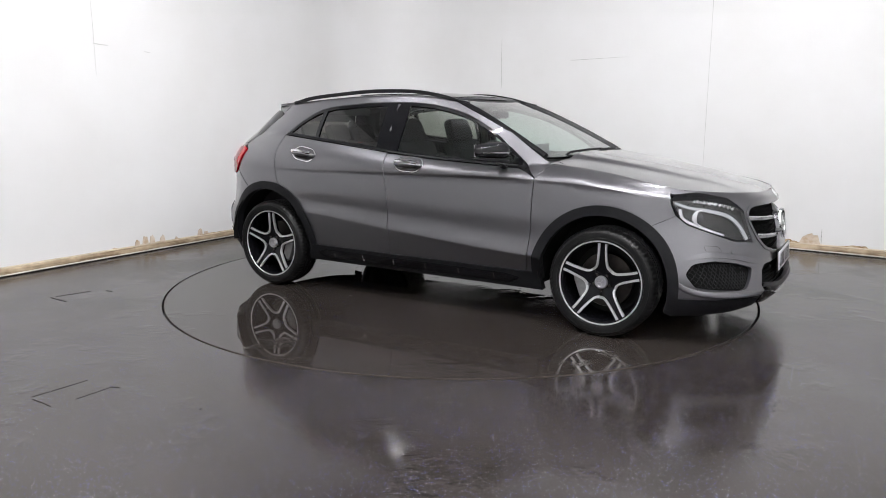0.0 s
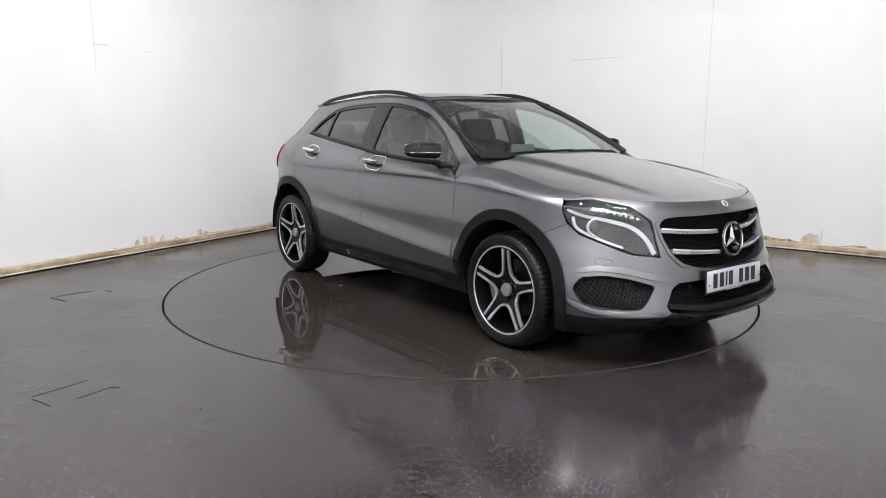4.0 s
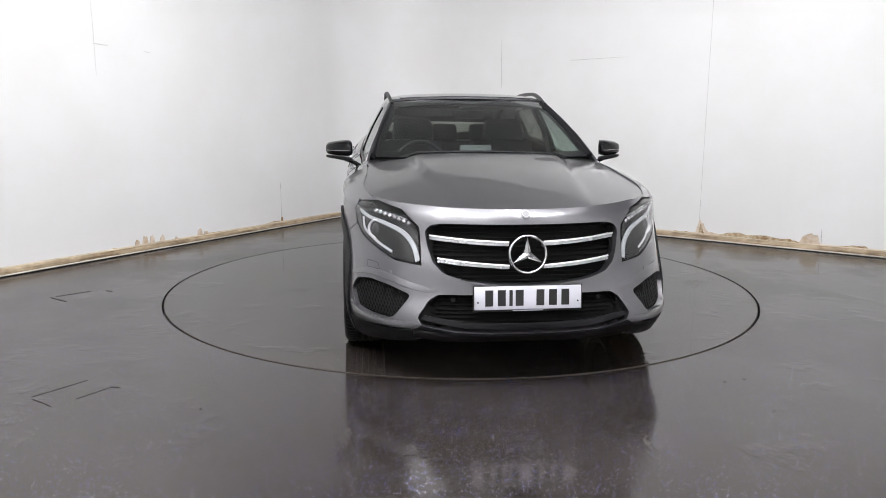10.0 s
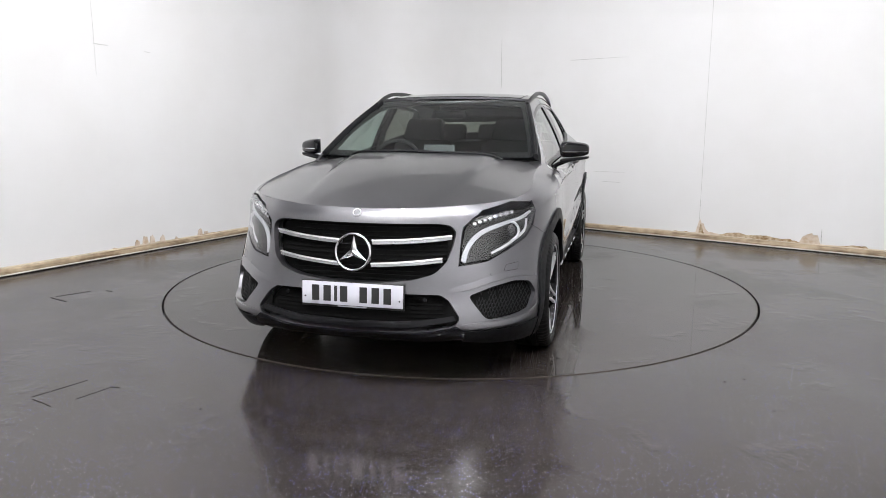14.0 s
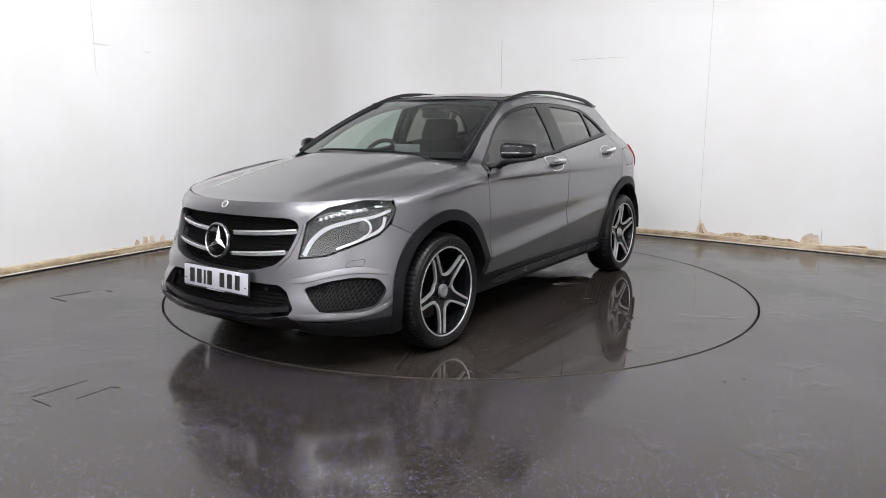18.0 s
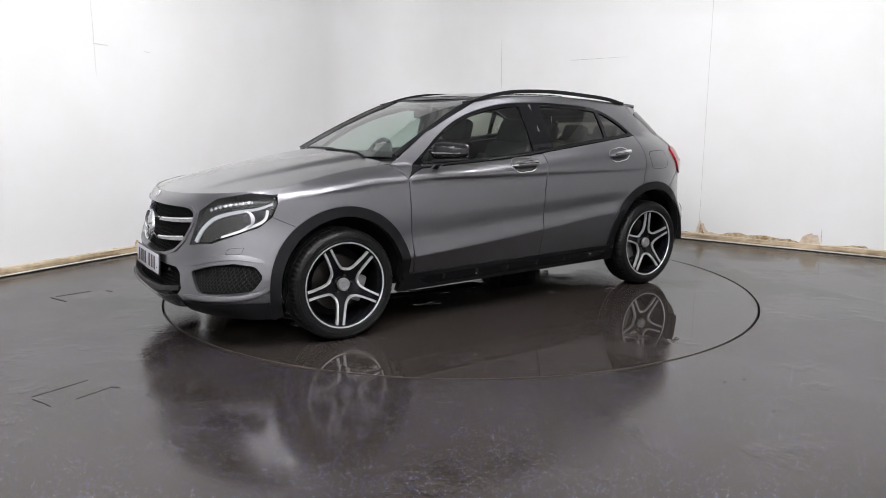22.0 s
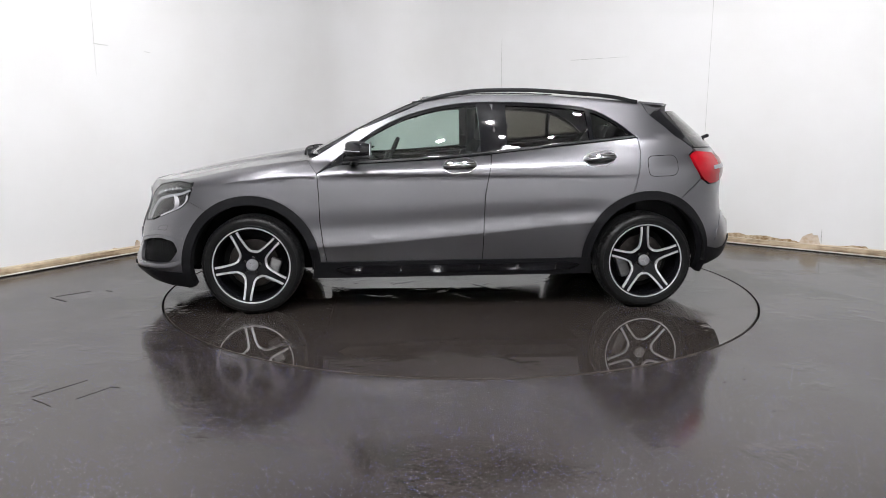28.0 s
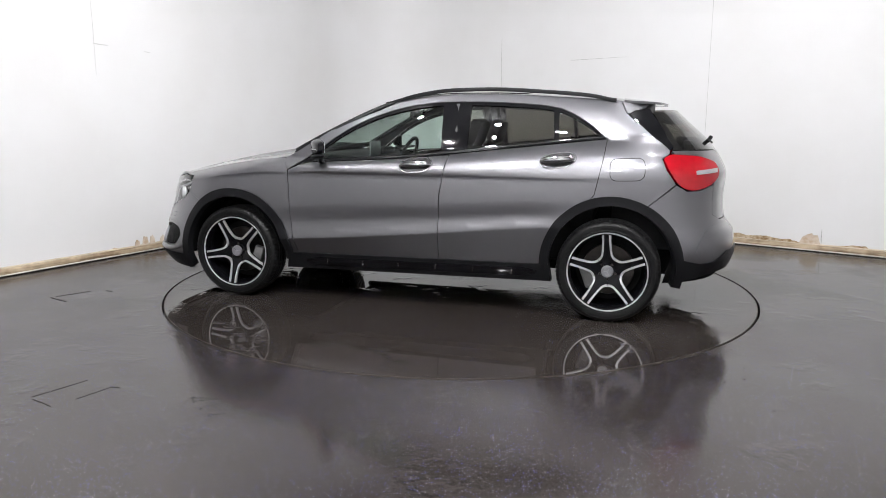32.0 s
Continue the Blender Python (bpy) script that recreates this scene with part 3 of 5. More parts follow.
    line(RIGHT_N, RIGHT_D, sr(1.60, 2.94), 0.70, sr(1.92, 2.71), 0.705, 0.003, "thin horizontal scratch on the white wall", seed=3)
    line(RIGHT_N, RIGHT_D, sr(1.70, 2.87), 0.59, sr(1.88, 2.74), 0.585, 0.003, "thin horizontal scratch on the white wall", seed=4)
    line(LEFT_N, LEFT_D, sl(-3.316, 0.93), 1.972, sl(-3.246, 1.054), 1.968, 0.008, "short dark scuff on the white wall", seed=5)
    line(LEFT_N, LEFT_D, sl(-3.054, 1.392), 1.941, sl(-3.022, 1.448), 1.938, 0.005, "short dark scuff on the white wall", seed=6)
    line(LEFT_N, LEFT_D, sl(-2.165, 2.96), 0.12, sl(-2.165, 2.96), 0.54, 0.004, "short vertical crack in white wall paint", seed=7)


def floor_marks():
    """Cut lines of two covers let into the floor."""
    def groove(pts, w, label):
        bm = bmesh.new()
        o = [bm.verts.new((x, y, 0.0025)) for x, y in ribbon(pts, w * 0.5)]
        f = bm.faces.new(o)
        g = bmesh.ops.extrude_face_region(bm, geom=[f])
        for v in g["geom"]:
            if isinstance(v, bmesh.types.BMVert):
                v.co.z = -0.002
        bmesh.ops.recalc_face_normals(bm, faces=bm.faces)
        tagged(part("floor_joint", bm, GROOVE, None, smooth=False), label, "floor joint", kind="structure")
    lab = "dark cut line of a cover let into the wet floor"
    groove([(-2.024, -2.552), (-1.94, -2.43), (-1.87, -2.32)], 0.0025, lab)
    groove([(-1.80, -2.57), (-1.74, -2.47), (-1.705, -2.41)], 0.003, lab)
    groove([(-1.705, -2.41), (-1.66, -2.42)], 0.006, lab)
    groove([(-2.00, -2.58), (-1.93, -2.62), (-1.866, -2.664)], 0.003, lab)
    groove([(-3.01, -0.631), (-2.92, -0.69), (-2.834, -0.744)], 0.012, lab)
    groove([(-2.99, -0.60), (-2.90, -0.51), (-2.82, -0.42)], 0.005, lab)
    groove([(-2.71, -0.40), (-2.65, -0.42)], 0.008, lab)
    rnd = random.Random(5)
    for x, y in ((1.46, -2.21), (1.35, -2.25), (1.53, -2.03), (-1.17, -2.67), (1.58, -1.72), (1.44, -2.62)):
        bm = bmesh.new()
        bmesh.ops.create_icosphere(bm, subdivisions=1, radius=0.008)
        for v in bm.verts:
            v.co = Vector((v.co.x * rnd.uniform(0.8, 1.5), v.co.y * rnd.uniform(0.6, 1.2), max(0, v.co.z) * 0.5)) + Vector((x, y, 0))
        tagged(part("grit", bm, GROOVE, None, smooth=False), "tiny dark piece of grit on the wet floor", "grit", group="grit on the floor")


def build_turntable():
    """A flush disc with a thin worn metal band round its edge."""
    n = 192
    root = tagged(new("turntable"), "flush round turntable of dark wet resin, turning", "turntable")

    def ring(profile, cap):
        bm = bmesh.new()
        rings = [[bm.verts.new((r * math.cos(2 * math.pi * i / n), r * math.sin(2 * math.pi * i / n), z)) for i in range(n)] for r, z in profile]
        if cap:
            bm.faces.new(rings[0])
        for a, b in zip(rings, rings[1:]):
            for i in range(n):
                bm.faces.new((a[i], b[i], b[(i + 1) % n], a[(i + 1) % n]))
        return bm
    part("deck", ring([(RING_R - 0.012, 0.0), (RING_R - 0.012, -0.10)], True), DISC, root, "smooth dark resin deck", smooth=False)
    part("edge_band", ring([(RING_R - 0.012, 0.0005), (RING_R - 0.008, 0.0005), (RING_R - 0.006, -0.10)], False), BAND, root, "thin worn brown metal band", smooth=False)
    return root


BAND = simple("worn_edge_band", (0.06, 0.05, 0.042), 0.45, metal=0.3, vary=0.4, scale=40)


def build_lamps():
    """Rows of round spots and two square panels under the ceiling."""
    lab = "unseen white round ceiling spotlight, placed to light the walls, switched on"
    root = tagged(new("ceiling_spotlight"), lab, "spotlight", group="ceiling spotlights")
    root.location = (-3.0, -3.0, ROOM_H)
    bm = bmesh.new()
    lathe(bm, [(0.0, 0.16), (0.04, 0.15), (0.055, 0.0), (0.062, -0.05), (0.057, -0.07), (0.052, -0.055)], steps=24, m=Matrix.Rotation(radians(90), 4, "X"))
    part("housing", bm, SATIN, root)
    bm = bmesh.new()
    bmesh.ops.create_circle(bm, cap_ends=True, radius=0.0505, segments=24)
    for v in bm.verts:
        v.co.z = -0.058
    for f in bm.faces:
        f.normal_update()
        if f.normal.z > 0:
            f.normal_flip()
    part("diffuser", bm, GLOW, root, "glowing white diffuser", smooth=False)
    first = True
    for a in SPOTS:
        if first:
            root.matrix_basis = pose(a[0], a[1], ROOM_H - 0.1, a[2])
            first = False
        else:
            copy_thing(root, pose(a[0], a[1], ROOM_H - 0.1, a[2]))
    panel_root = tagged(new("ceiling_panel_light"), "long white ceiling light panel, switched on", "ceiling light", group="ceiling light panels")
    bm = bmesh.new()
    box_bm(bm, (-0.34, -0.14, -0.07), (0.34, 0.14, 0.0), 0.01)
    part("frame", bm, SATIN, panel_root)
    bm = bmesh.new()
    box_bm(bm, (-0.31, -0.11, -0.078), (0.31, 0.11, -0.071))
    part("diffuser", bm, PANELGLOW, panel_root, "glowing white diffuser", smooth=False)
    for i, (x, y, a) in enumerate(PANELS):
        if i == 0:
            panel_root.matrix_basis = pose(x, y, ROOM_H, 0, 0, a)
        else:
            copy_thing(panel_root, pose(x, y, ROOM_H, 0, 0, a))


# rows out of view; those with negative lean are added to brighten the near walls
SPOTS = [(x, y, lean) for y, lean, xs in ((-4.7, -20, (-1.8, -0.6, 0.6, 1.8)), (-3.8, -42, (-1.9, 0.0, 1.9)), (-3.2, 36, (-2.0, -1.0, 0.0, 1.0, 2.0)), (-1.7, 54, (-1.9, 1.9)), (-2.5, 52, (-0.7, 0.7)), (-0.2, 10, (-2.0, 2.0)), (-4.2, -35, (-1.7, 1.7))) for x in xs]
PANELS = ((-1.5, -4.0, 22), (1.5, -4.0, -22), (0.0, -5.2, 0))


# ---- car: surfaces ----
XF, XR, NR, UF, UR = 1.35, -1.2, 2.9, 0.9, 0.88
nose_n = curve((0.2, 3.1), (0.42, 2.9), (0.60, 2.45), (0.75, 2.25), (0.9, 2.25))
nose_x = curve((0.15, 2.10), (0.22, 2.195), (0.27, 2.255), (0.31, 2.280), (0.38, 2.265), (0.45, 2.240), (0.50, 2.235), (0.58, 2.232), (0.68, 2.212), (0.78, 2.187), (0.84, 2.169), (0.875, 2.138), (0.95, 2.03))
tail_x = curve((0.15, -2.02), (0.28, -2.12), (0.45, -2.18), (0.56, -2.17), (0.64, -2.11), (0.80, -2.09), (0.95, -2.10), (1.03, -2.07), (1.15, -1.99), (1.30, -1.83), (1.42, -1.70))
cz2 = curve((-2.2, 0.62), (-1.05, 0.612), (-0.23, 0.542), (0.86, 0.455), (1.4, 0.44), (2.3, 0.44))
cz4 = curve((-2.2, 0.95), (-1.5, 0.94), (-1.0, 0.928), (0.9, 0.932), (1.35, 0.905), (1.75, 0.835), (2.3, 0.76))
cz5 = curve((-2.2, 1.07), (-1.67, 1.07), (-1.3, 1.065), (-0.3, 1.005), (0.7, 0.978), (1.1, 0.980), (1.39, 0.950), (1.75, 0.880), (2.3, 0.80))
cz6 = curve((-2.2, 1.20), (-1.3, 1.185), (-0.28, 1.075), (0.7, 1.010), (0.95, 1.030), (1.1, 1.023), (1.39, 0.984), (1.75, 0.914), (2.3, 0.84))
cz8 = curve((-1.8, 1.395), (-1.3, 1.434), (-0.9, 1.461), (-0.5, 1.476), (-0.2, 1.474), (0.05, 1.454), (0.3, 1.418))
cy0 = curve((-2.2, 0.84), (-1.3, 0.84), (-0.9, 0.80), (0.9, 0.80), (1.3, 0.86), (2.3, 0.87))
cy1 = curve((-2.2, 0.885), (-1.3, 0.89), (-0.9, 0.850), (0.9, 0.850), (1.3, 0.895), (2.3, 0.90))
cy2 = curve((-2.2, 0.895), (-1.35, 0.905), (-0.7, 0.895), (0.6, 0.895), (1.35, 0.905), (2.3, 0.90))
cy3 = curve((-2.2, 0.89), (-1.35, 0.903), (-0.8, 0.868), (0.6, 0.862), (1.35, 0.903), (2.3, 0.90))
cy4 = curve((-2.2, 0.88), (-1.5, 0.895), (-0.7, 0.886), (0.6, 0.881), (1.35, 0.897), (2.3, 0.895))
cy5 = curve((-2.2, 0.83), (-1.67, 0.842), (-1.3, 0.84), (-0.3, 0.866), (0.7, 0.858), (1.0, 0.845), (1.39, 0.84), (1.75, 0.878), (2.3, 0.89))
cy6 = curve((-2.2, 0.70), (-1.3, 0.712), (-0.3, 0.785), (0.7, 0.775), (0.95, 0.757), (1.1, 0.742), (1.39, 0.752), (1.6, 0.795), (1.8, 0.855), (2.3, 0.885))
cy8 = curve((-1.8, 0.52), (-1.3, 0.55), (-0.3, 0.578), (0.3, 0.558))
roof_z = curve((-1.85, 1.382), (-1.7, 1.408), (-1.5, 1.440), (-1.0, 1.487), (-0.5, 1.506), (-0.2, 1.502), (0.2, 1.463), (0.4, 1.43))
hood_z = curve((0.7, 1.115), (1.0, 1.086), (1.2, 1.058), (1.4, 1.027), (1.68, 0.975), (2.0, 0.904), (2.12, 0.871), (2.3, 0.83))
screen_x = curve((1.02, 1.10), (1.08, 0.99), (1.25, 0.655), (1.38, 0.36), (1.46, 0.13), (1.5, 0.0))


def width(x, z):
    """Half the car's width at x and z: three creased bands below the windows, one above."""
    z2, z4, z5, z6, z8 = cz2(x), cz4(x), cz5(x), cz6(x), cz8(x)
    a = parabola(z, 0.2, cy0(x), 0.36, cy1(x), z2, cy2(x))
    s = np.clip((z - z2) / (z4 - z2), 0, 1)
    dent = (cy2(x) + cy4(x)) / 2 - cy3(x)
    b = cy2(x) + (cy4(x) - cy2(x)) * s + 0.2 * dent * s * (1 - s) - 0.5 * dent * np.exp(-((s - 0.25) / 0.17) ** 2) * np.minimum(1, s / 0.12)
    below = np.maximum(z4 - z, 0)
    reach = np.clip((x + 1.35) / 0.35, 0, 1) * np.clip((1.75 - x) / 0.35, 0, 1)
    b = b - 0.0050 * reach * (1 - np.exp(-below / 0.010)) * np.exp(-below / 0.05)
    c = parabola(z, z4, cy4(x), z5, cy5(x), z6, cy6(x))
    z7 = (z6 + z8) / 2
    d = parabola(z, z6, cy6(x), z7, (cy6(x) + cy8(x)) / 2 + 0.016, z8, cy8(x))
    up = np.where(x > 1.0, np.minimum(c, cy6(x) + 0.15), d)
    return np.where(z < z2, a, np.where(z < z4, b, np.where(z < z6, c, up)))


U_SIDE = UF * math.pi / 2
U_TAIL = U_SIDE + XF - XR
U_END = U_TAIL + UR * math.pi / 2


def body(u, z):
    """The outer skin: u runs from the middle of the nose round the left side to the middle of the tail."""
    u = np.asarray(u, float)
    z = np.asarray(z, float) + 0 * u
    sign = np.where(u < 0, -1.0, 1.0)
    u = np.abs(u)
    sign = np.where(u > U_END, -sign, sign)
    u = np.where(u > U_END, 2 * U_END - u, u)
    a = np.clip(u / UF, 0, math.pi / 2)
    lf = nose_x(z) - XF
    x0 = XF + lf * np.cos(a)
    b = np.clip((u - U_TAIL) / UR, 0, math.pi / 2)
    lr = XR - tail_x(z)
    x1 = XR - lr * np.sin(b)
    side_x = XF - (u - U_SIDE)
    xe = np.where(u < U_SIDE, x0, np.where(u > U_TAIL, x1, side_x))
    w = width(xe, z)
    nf = nose_n(z)
    rn = (np.abs(np.cos(a) / lf) ** nf + np.abs(np.sin(a) / w) ** nf) ** (-1 / nf)
    rt = (np.abs(np.sin(b) / lr) ** NR + np.abs(np.cos(b) / w) ** NR) ** (-1 / NR)
    x = np.where(u < U_SIDE, XF + rn * np.cos(a), np.where(u > U_TAIL, XR - rt * np.sin(b), side_x))
    y = np.where(u < U_SIDE, rn * np.sin(a), np.where(u > U_TAIL, rt * np.cos(b), w))
    return np.stack([x, y * sign, z], -1)


def solve_u(f, lo, hi):
    """Where f, falling or rising, passes nought between lo and hi."""
    for _ in range(3):
        u = np.linspace(lo, hi, 33)
        v = f(u)
        k = int(np.argmax(np.sign(v[1:]) != np.sign(v[:1])))
        lo, hi = float(u[k]), float(u[k + 1])
    return (lo + hi) / 2


def bx(x, z):
    """Where the skin has this x (left side)."""
    if XR <= x <= XF:
        return (U_SIDE + XF - x, z)
    if x > XF:
        return (solve_u(lambda u: body(u, z)[:, 0] - x, 0.0, U_SIDE), z)
    return (solve_u(lambda u: body(u, z)[:, 0] - x, U_TAIL, U_END), z)


def by(y, z):
    """Where the nose has this y."""
    s = -1 if y < 0 else 1
    return (s * solve_u(lambda u: abs(y) - body(u, z)[:, 1], 0.0, U_SIDE), z)


def ty(y, z):
    """Where the tail has this y (left side)."""
    return (solve_u(lambda u: body(u, z)[:, 1] - y, U_TAIL, U_END), z)


def hood(x, y):
    z = hood_z(x) - 0.095 * np.abs(y) ** 2.5
    t = np.clip((2.05 - x) / 1.05, 0, 1)
    ridge = 0.36 + 0.12 * t
    z = z + 0.025 * t ** 0.6 * (1 / (1 + np.exp((np.abs(y) - ridge) / 0.014)) - 0.5)
    return np.stack([x + 0 * y, y + 0 * x, z], -1)


def screen(y, z):
    x = screen_x(z) - 0.20 * np.abs(y) ** 2.2
    return np.stack([x, y, z + 0 * y], -1)


def roof(x, y):
    e = cy8(x)
    z = roof_z(x) - (roof_z(x) - cz8(x)) * (np.abs(y) / e) ** 2.6
    return np.stack([x + 0 * y, y + 0 * x, z], -1)


ARCH_F, ARCH_R = (1.35, 0.340), (-1.362, 0.360)


def arch(c, r, a0, a1, n=28):
    """Points of a wheel arch on the skin; angles from the front over the top."""
    out = []
    for i in range(n + 1):
        a = radians(a0 + (a1 - a0) * i / n)
        out.append(bx(c[0] + r * math.cos(a), c[1] + 1.02 * r * math.sin(a)))
    return out


def line(*pts):
    return [bx(x, z) for x, z in pts]


def bend(pts, n=6):
    """A smooth open line through points."""
    a = np.array(pts, float)
    t = np.concatenate([[0], np.cumsum(np.hypot(*np.diff(a, axis=0).T))])
    fx, fy = curve(*zip(t, a[:, 0])), curve(*zip(t, a[:, 1]))
    tt = np.linspace(0, t[-1], n * (len(a) - 1) + 1)
    return [(float(p), float(q)) for p, q in zip(fx(tt), fy(tt))]


# ---- car: outlines shared by neighbouring parts ----
win_top = curve((-1.31, 1.18), (-1.17, 1.291), (-1.0, 1.377), (-0.73, 1.411), (-0.305, 1.425), (-0.078, 1.415), (0.244, 1.351), (0.5, 1.24), (0.70, 1.103), (0.80, 1.028), (0.905, 0.947))
win_low = curve((-1.31, 1.182), (-0.28, 1.073), (-0.08, 1.050), (0.70, 1.003), (0.79, 0.998), (0.87, 0.962), (0.905, 0.943))


def win_line(f, x0, x1, n=18, lift=0.0):
    return [bx(float(x), float(f(x)) + lift) for x in np.linspace(x0, x1, n)]


def head_outline():
    return fillet([by(0.517, 0.783), by(0.511, 0.605) + (0.025,), by(0.628, 0.620), by(0.713, 0.666), by(0.784, 0.714), by(0.81, 0.766), bx(1.729, 0.839), bx(1.733, 0.880) + (0.035,), bx(1.841, 0.889), by(0.589, 0.856), by(0.553, 0.815)], 0.03)


def sym_nose(half):
    return half + [(-u, z) for u, z in half[::-1] if u > 1e-6]


def sym_tail(half):
    return half + [(2 * U_END - u, z) for u, z in half[::-1] if u < U_END - 1e-6]


def flat_bars(name, surf, spots, w, h, mat, parent, label="", off=0.004):
    for u, v in spots:
        panel(name, surf, [(u - w / 2, v - h / 2), (u + w / 2, v - h / 2), (u + w / 2, v + h / 2), (u - w / 2, v + h / 2)], mat, parent, label, step=0.05, off=off, rim=0.004)


def build_nose(car):
    half = [(0.0, 0.872), by(0.2, 0.874), by(0.35, 0.878), by(0.50, 0.885), by(0.62, 0.891), bx(1.86, 0.900), bx(1.79, 0.905), bx(1.72, 0.888), bx(1.733, 0.884), bx(1.841, 0.893), by(0.589, 0.860), by(0.549, 0.819), by(0.512, 0.785), by(0.505, 0.600),
            by(0.63, 0.615), by(0.717, 0.661), by(0.788, 0.709), by(0.814, 0.762)] + arch(ARCH_F, 0.44, 52, -22, 16) + [bx(1.80, 0.185), by(0.70, 0.205), by(0.55, 0.235), by(0.36, 0.25), (0.0, 0.25)]
    grille = sym_nose([(0.0, 0.803), by(0.40, 0.803), by(0.455, 0.795), by(0.485, 0.765), by(0.475, 0.70), by(0.45, 0.62), by(0.40, 0.568), by(0.30, 0.538), by(0.15, 0.521), (0.0, 0.517)])
    intake = sym_nose([(0.0, 0.470), by(0.26, 0.470), by(0.43, 0.468), by(0.475, 0.44), by(0.530, 0.360), by(0.513, 0.326), by(0.36, 0.295), by(0.2, 0.286), (0.0, 0.283)])
    fog = fillet([by(0.557, 0.460), by(0.66, 0.496), by(0.751, 0.512), by(0.819, 0.495), by(0.846, 0.434), by(0.830, 0.358), by(0.803, 0.338), by(0.647, 0.346), by(0.605, 0.400)], 0.025)
    fog_r = [(-u, z) for u, z in fog]
    bumper = panel("front_bumper", body, sym_nose(half), PAINT, car, "grey metallic front bumper", holes=[fillet(grille, 0.02, 2), fillet(intake, 0.01, 2), fog, fog_r], step=0.026, rim=0.02, hole_rim=0.05)
    panel("grille_surround", body, inset(grille, -0.016), PAINT, bumper, "raised painted edge round the grille", holes=[fillet(grille, 0.02, 2)], off=0.006, rim=0.014, step=0.03)
    # upper grille
    back = panel("grille", body, inset(grille, -0.012), SEAM, car, "black grille with two silver slats and a ring badge", off=-0.055, rim=0.0, step=0.05)
    for z in np.arange(0.53, 0.80, 0.022):
        ys = 0.47 if z > 0.64 else 0.40
        panel("grille_bar", body, ribbon([by(y, float(z)) for y in np.linspace(-ys, ys, 15)], 0.006), SEAM, back, off=-0.045, rim=0.01, step=0.08)
    for z0, dz, y1 in ((0.715, 0.013, 0.468), (0.605, 0.022, 0.432)):
        for s in (1, -1):
            pts = [by(s * y, z0 + dz * (y - 0.10) / 0.36 + 0.01 * ((y - 0.10) / 0.36) ** 2) for y in np.linspace(0.085, y1, 10)]
            pts = pts if s > 0 else pts[::-1]
            panel("slat", body, ribbon(pts, 0.021), SLAT, back, "silver slat with a bright edge", off=-0.016, rim=0.03, step=0.04)
            panel("slat_edge", body, ribbon([(u, z + 0.007) for u, z in pts], 0.008), CHROME, back, "chrome edge", off=-0.006, rim=0.006, step=0.04)
    # ring badge with three points
    badge = bmesh.new()
    m = Matrix.Translation((2.222, 0, 0.664)) @ Matrix.Rotation(radians(-8), 4, "Y") @ Matrix.Rotation(radians(-90), 4, "Z")
    lathe(badge, [(0.083, 0.0), (0.084, 0.012), (0.089, 0.016), (0.094, 0.012), (0.095, 0.0)], steps=48, m=m)
    for k in range(3):
        a = radians(90 + 120 * k)
        tip = Vector((math.cos(a) * 0.084, 0.004, math.sin(a) * 0.084))
        s = Vector((-math.sin(a), 0, math.cos(a))) * 0.0165
        o = Vector((math.cos(a) * 0.012, 0, math.sin(a) * 0.012))
        top = Vector((0, 0.018, 0))
        p = [badge.verts.new(m @ q) for q in (tip, o + s, top, o - s)]
        badge.faces.new((p[0], p[1], p[2]))
        badge.faces.new((p[0], p[2], p[3]))
    bmesh.ops.recalc_face_normals(badge, faces=badge.faces)
    part("ring_badge", badge, SATIN, back, "chrome ring with a three-pointed shape")
    c, nrm = surface_normals(body, np.array([(0.0, 0.850)]))
    m = Matrix.Translation(Vector(c[0]) + Vector(nrm[0]) * 0.003) @ Vector(nrm[0]).to_track_quat("Y", "Z").to_matrix().to_4x4()
    small = bmesh.new()
    lathe(small, [(0.0155, 0.003), (0.018, 0.006), (0.021, 0.005), (0.0225, 0.0)], steps=28, m=m)
    disc = part("bonnet_badge", small, LAMPSILVER, car, "small round silver badge")
    small = bmesh.new()
    lathe(small, [(0.0, 0.0045), (0.0156, 0.004)], steps=28, m=m)
    part("badge_centre", small, LAMPGREY, disc, "grey enamel centre")
    # lower intake
    low = panel("lower_intake", body, inset(intake, -0.012), SEAM, car, "black mesh lower air intake", off=-0.05, rim=0.0, step=0.05)
    for z in np.arange(0.29, 0.46, 0.02):
        panel("intake_bar", body, ribbon([by(y, float(z)) for y in np.linspace(-0.45, 0.45, 13)], 0.006), SEAM, low, off=-0.04, rim=0.01, step=0.09)
    panel("intake_blade", body, sym_nose([(0.0, 0.335), by(0.3, 0.345), by(0.50, 0.372), by(0.515, 0.35), by(0.3, 0.315), (0.0, 0.303)]), BELT, low, "gloss black blade", off=0.0, rim=0.03)
    lip = sym_nose([(0.0, 0.281), by(0.2, 0.284), by(0.36, 0.293), by(0.512, 0.324), by(0.55, 0.300), by(0.545, 0.262), by(0.45, 0.245), by(0.3, 0.238), (0.0, 0.236)])
    panel("front_lip", body, lip, GLOSSBLACK, car, "gloss black front lip", off=0.010, rim=0.03)
    for s in (False, True):
        panel("lower_cladding", body, [by(0.552, 0.298), by(0.66, 0.296), by(0.76, 0.292), bx(1.82, 0.290), bx(1.770, 0.290), bx(1.770, 0.185), bx(1.9, 0.192), by(0.65, 0.212), by(0.53, 0.236)], PLASTIC, car, "black plastic lower edge", off=0.008, rim=0.025, mirror=s)
        fb = panel("side_intake", body, inset(fog, -0.012), SEAM, car, "black honeycomb side intake", off=-0.05, rim=0.0, mirror=s)
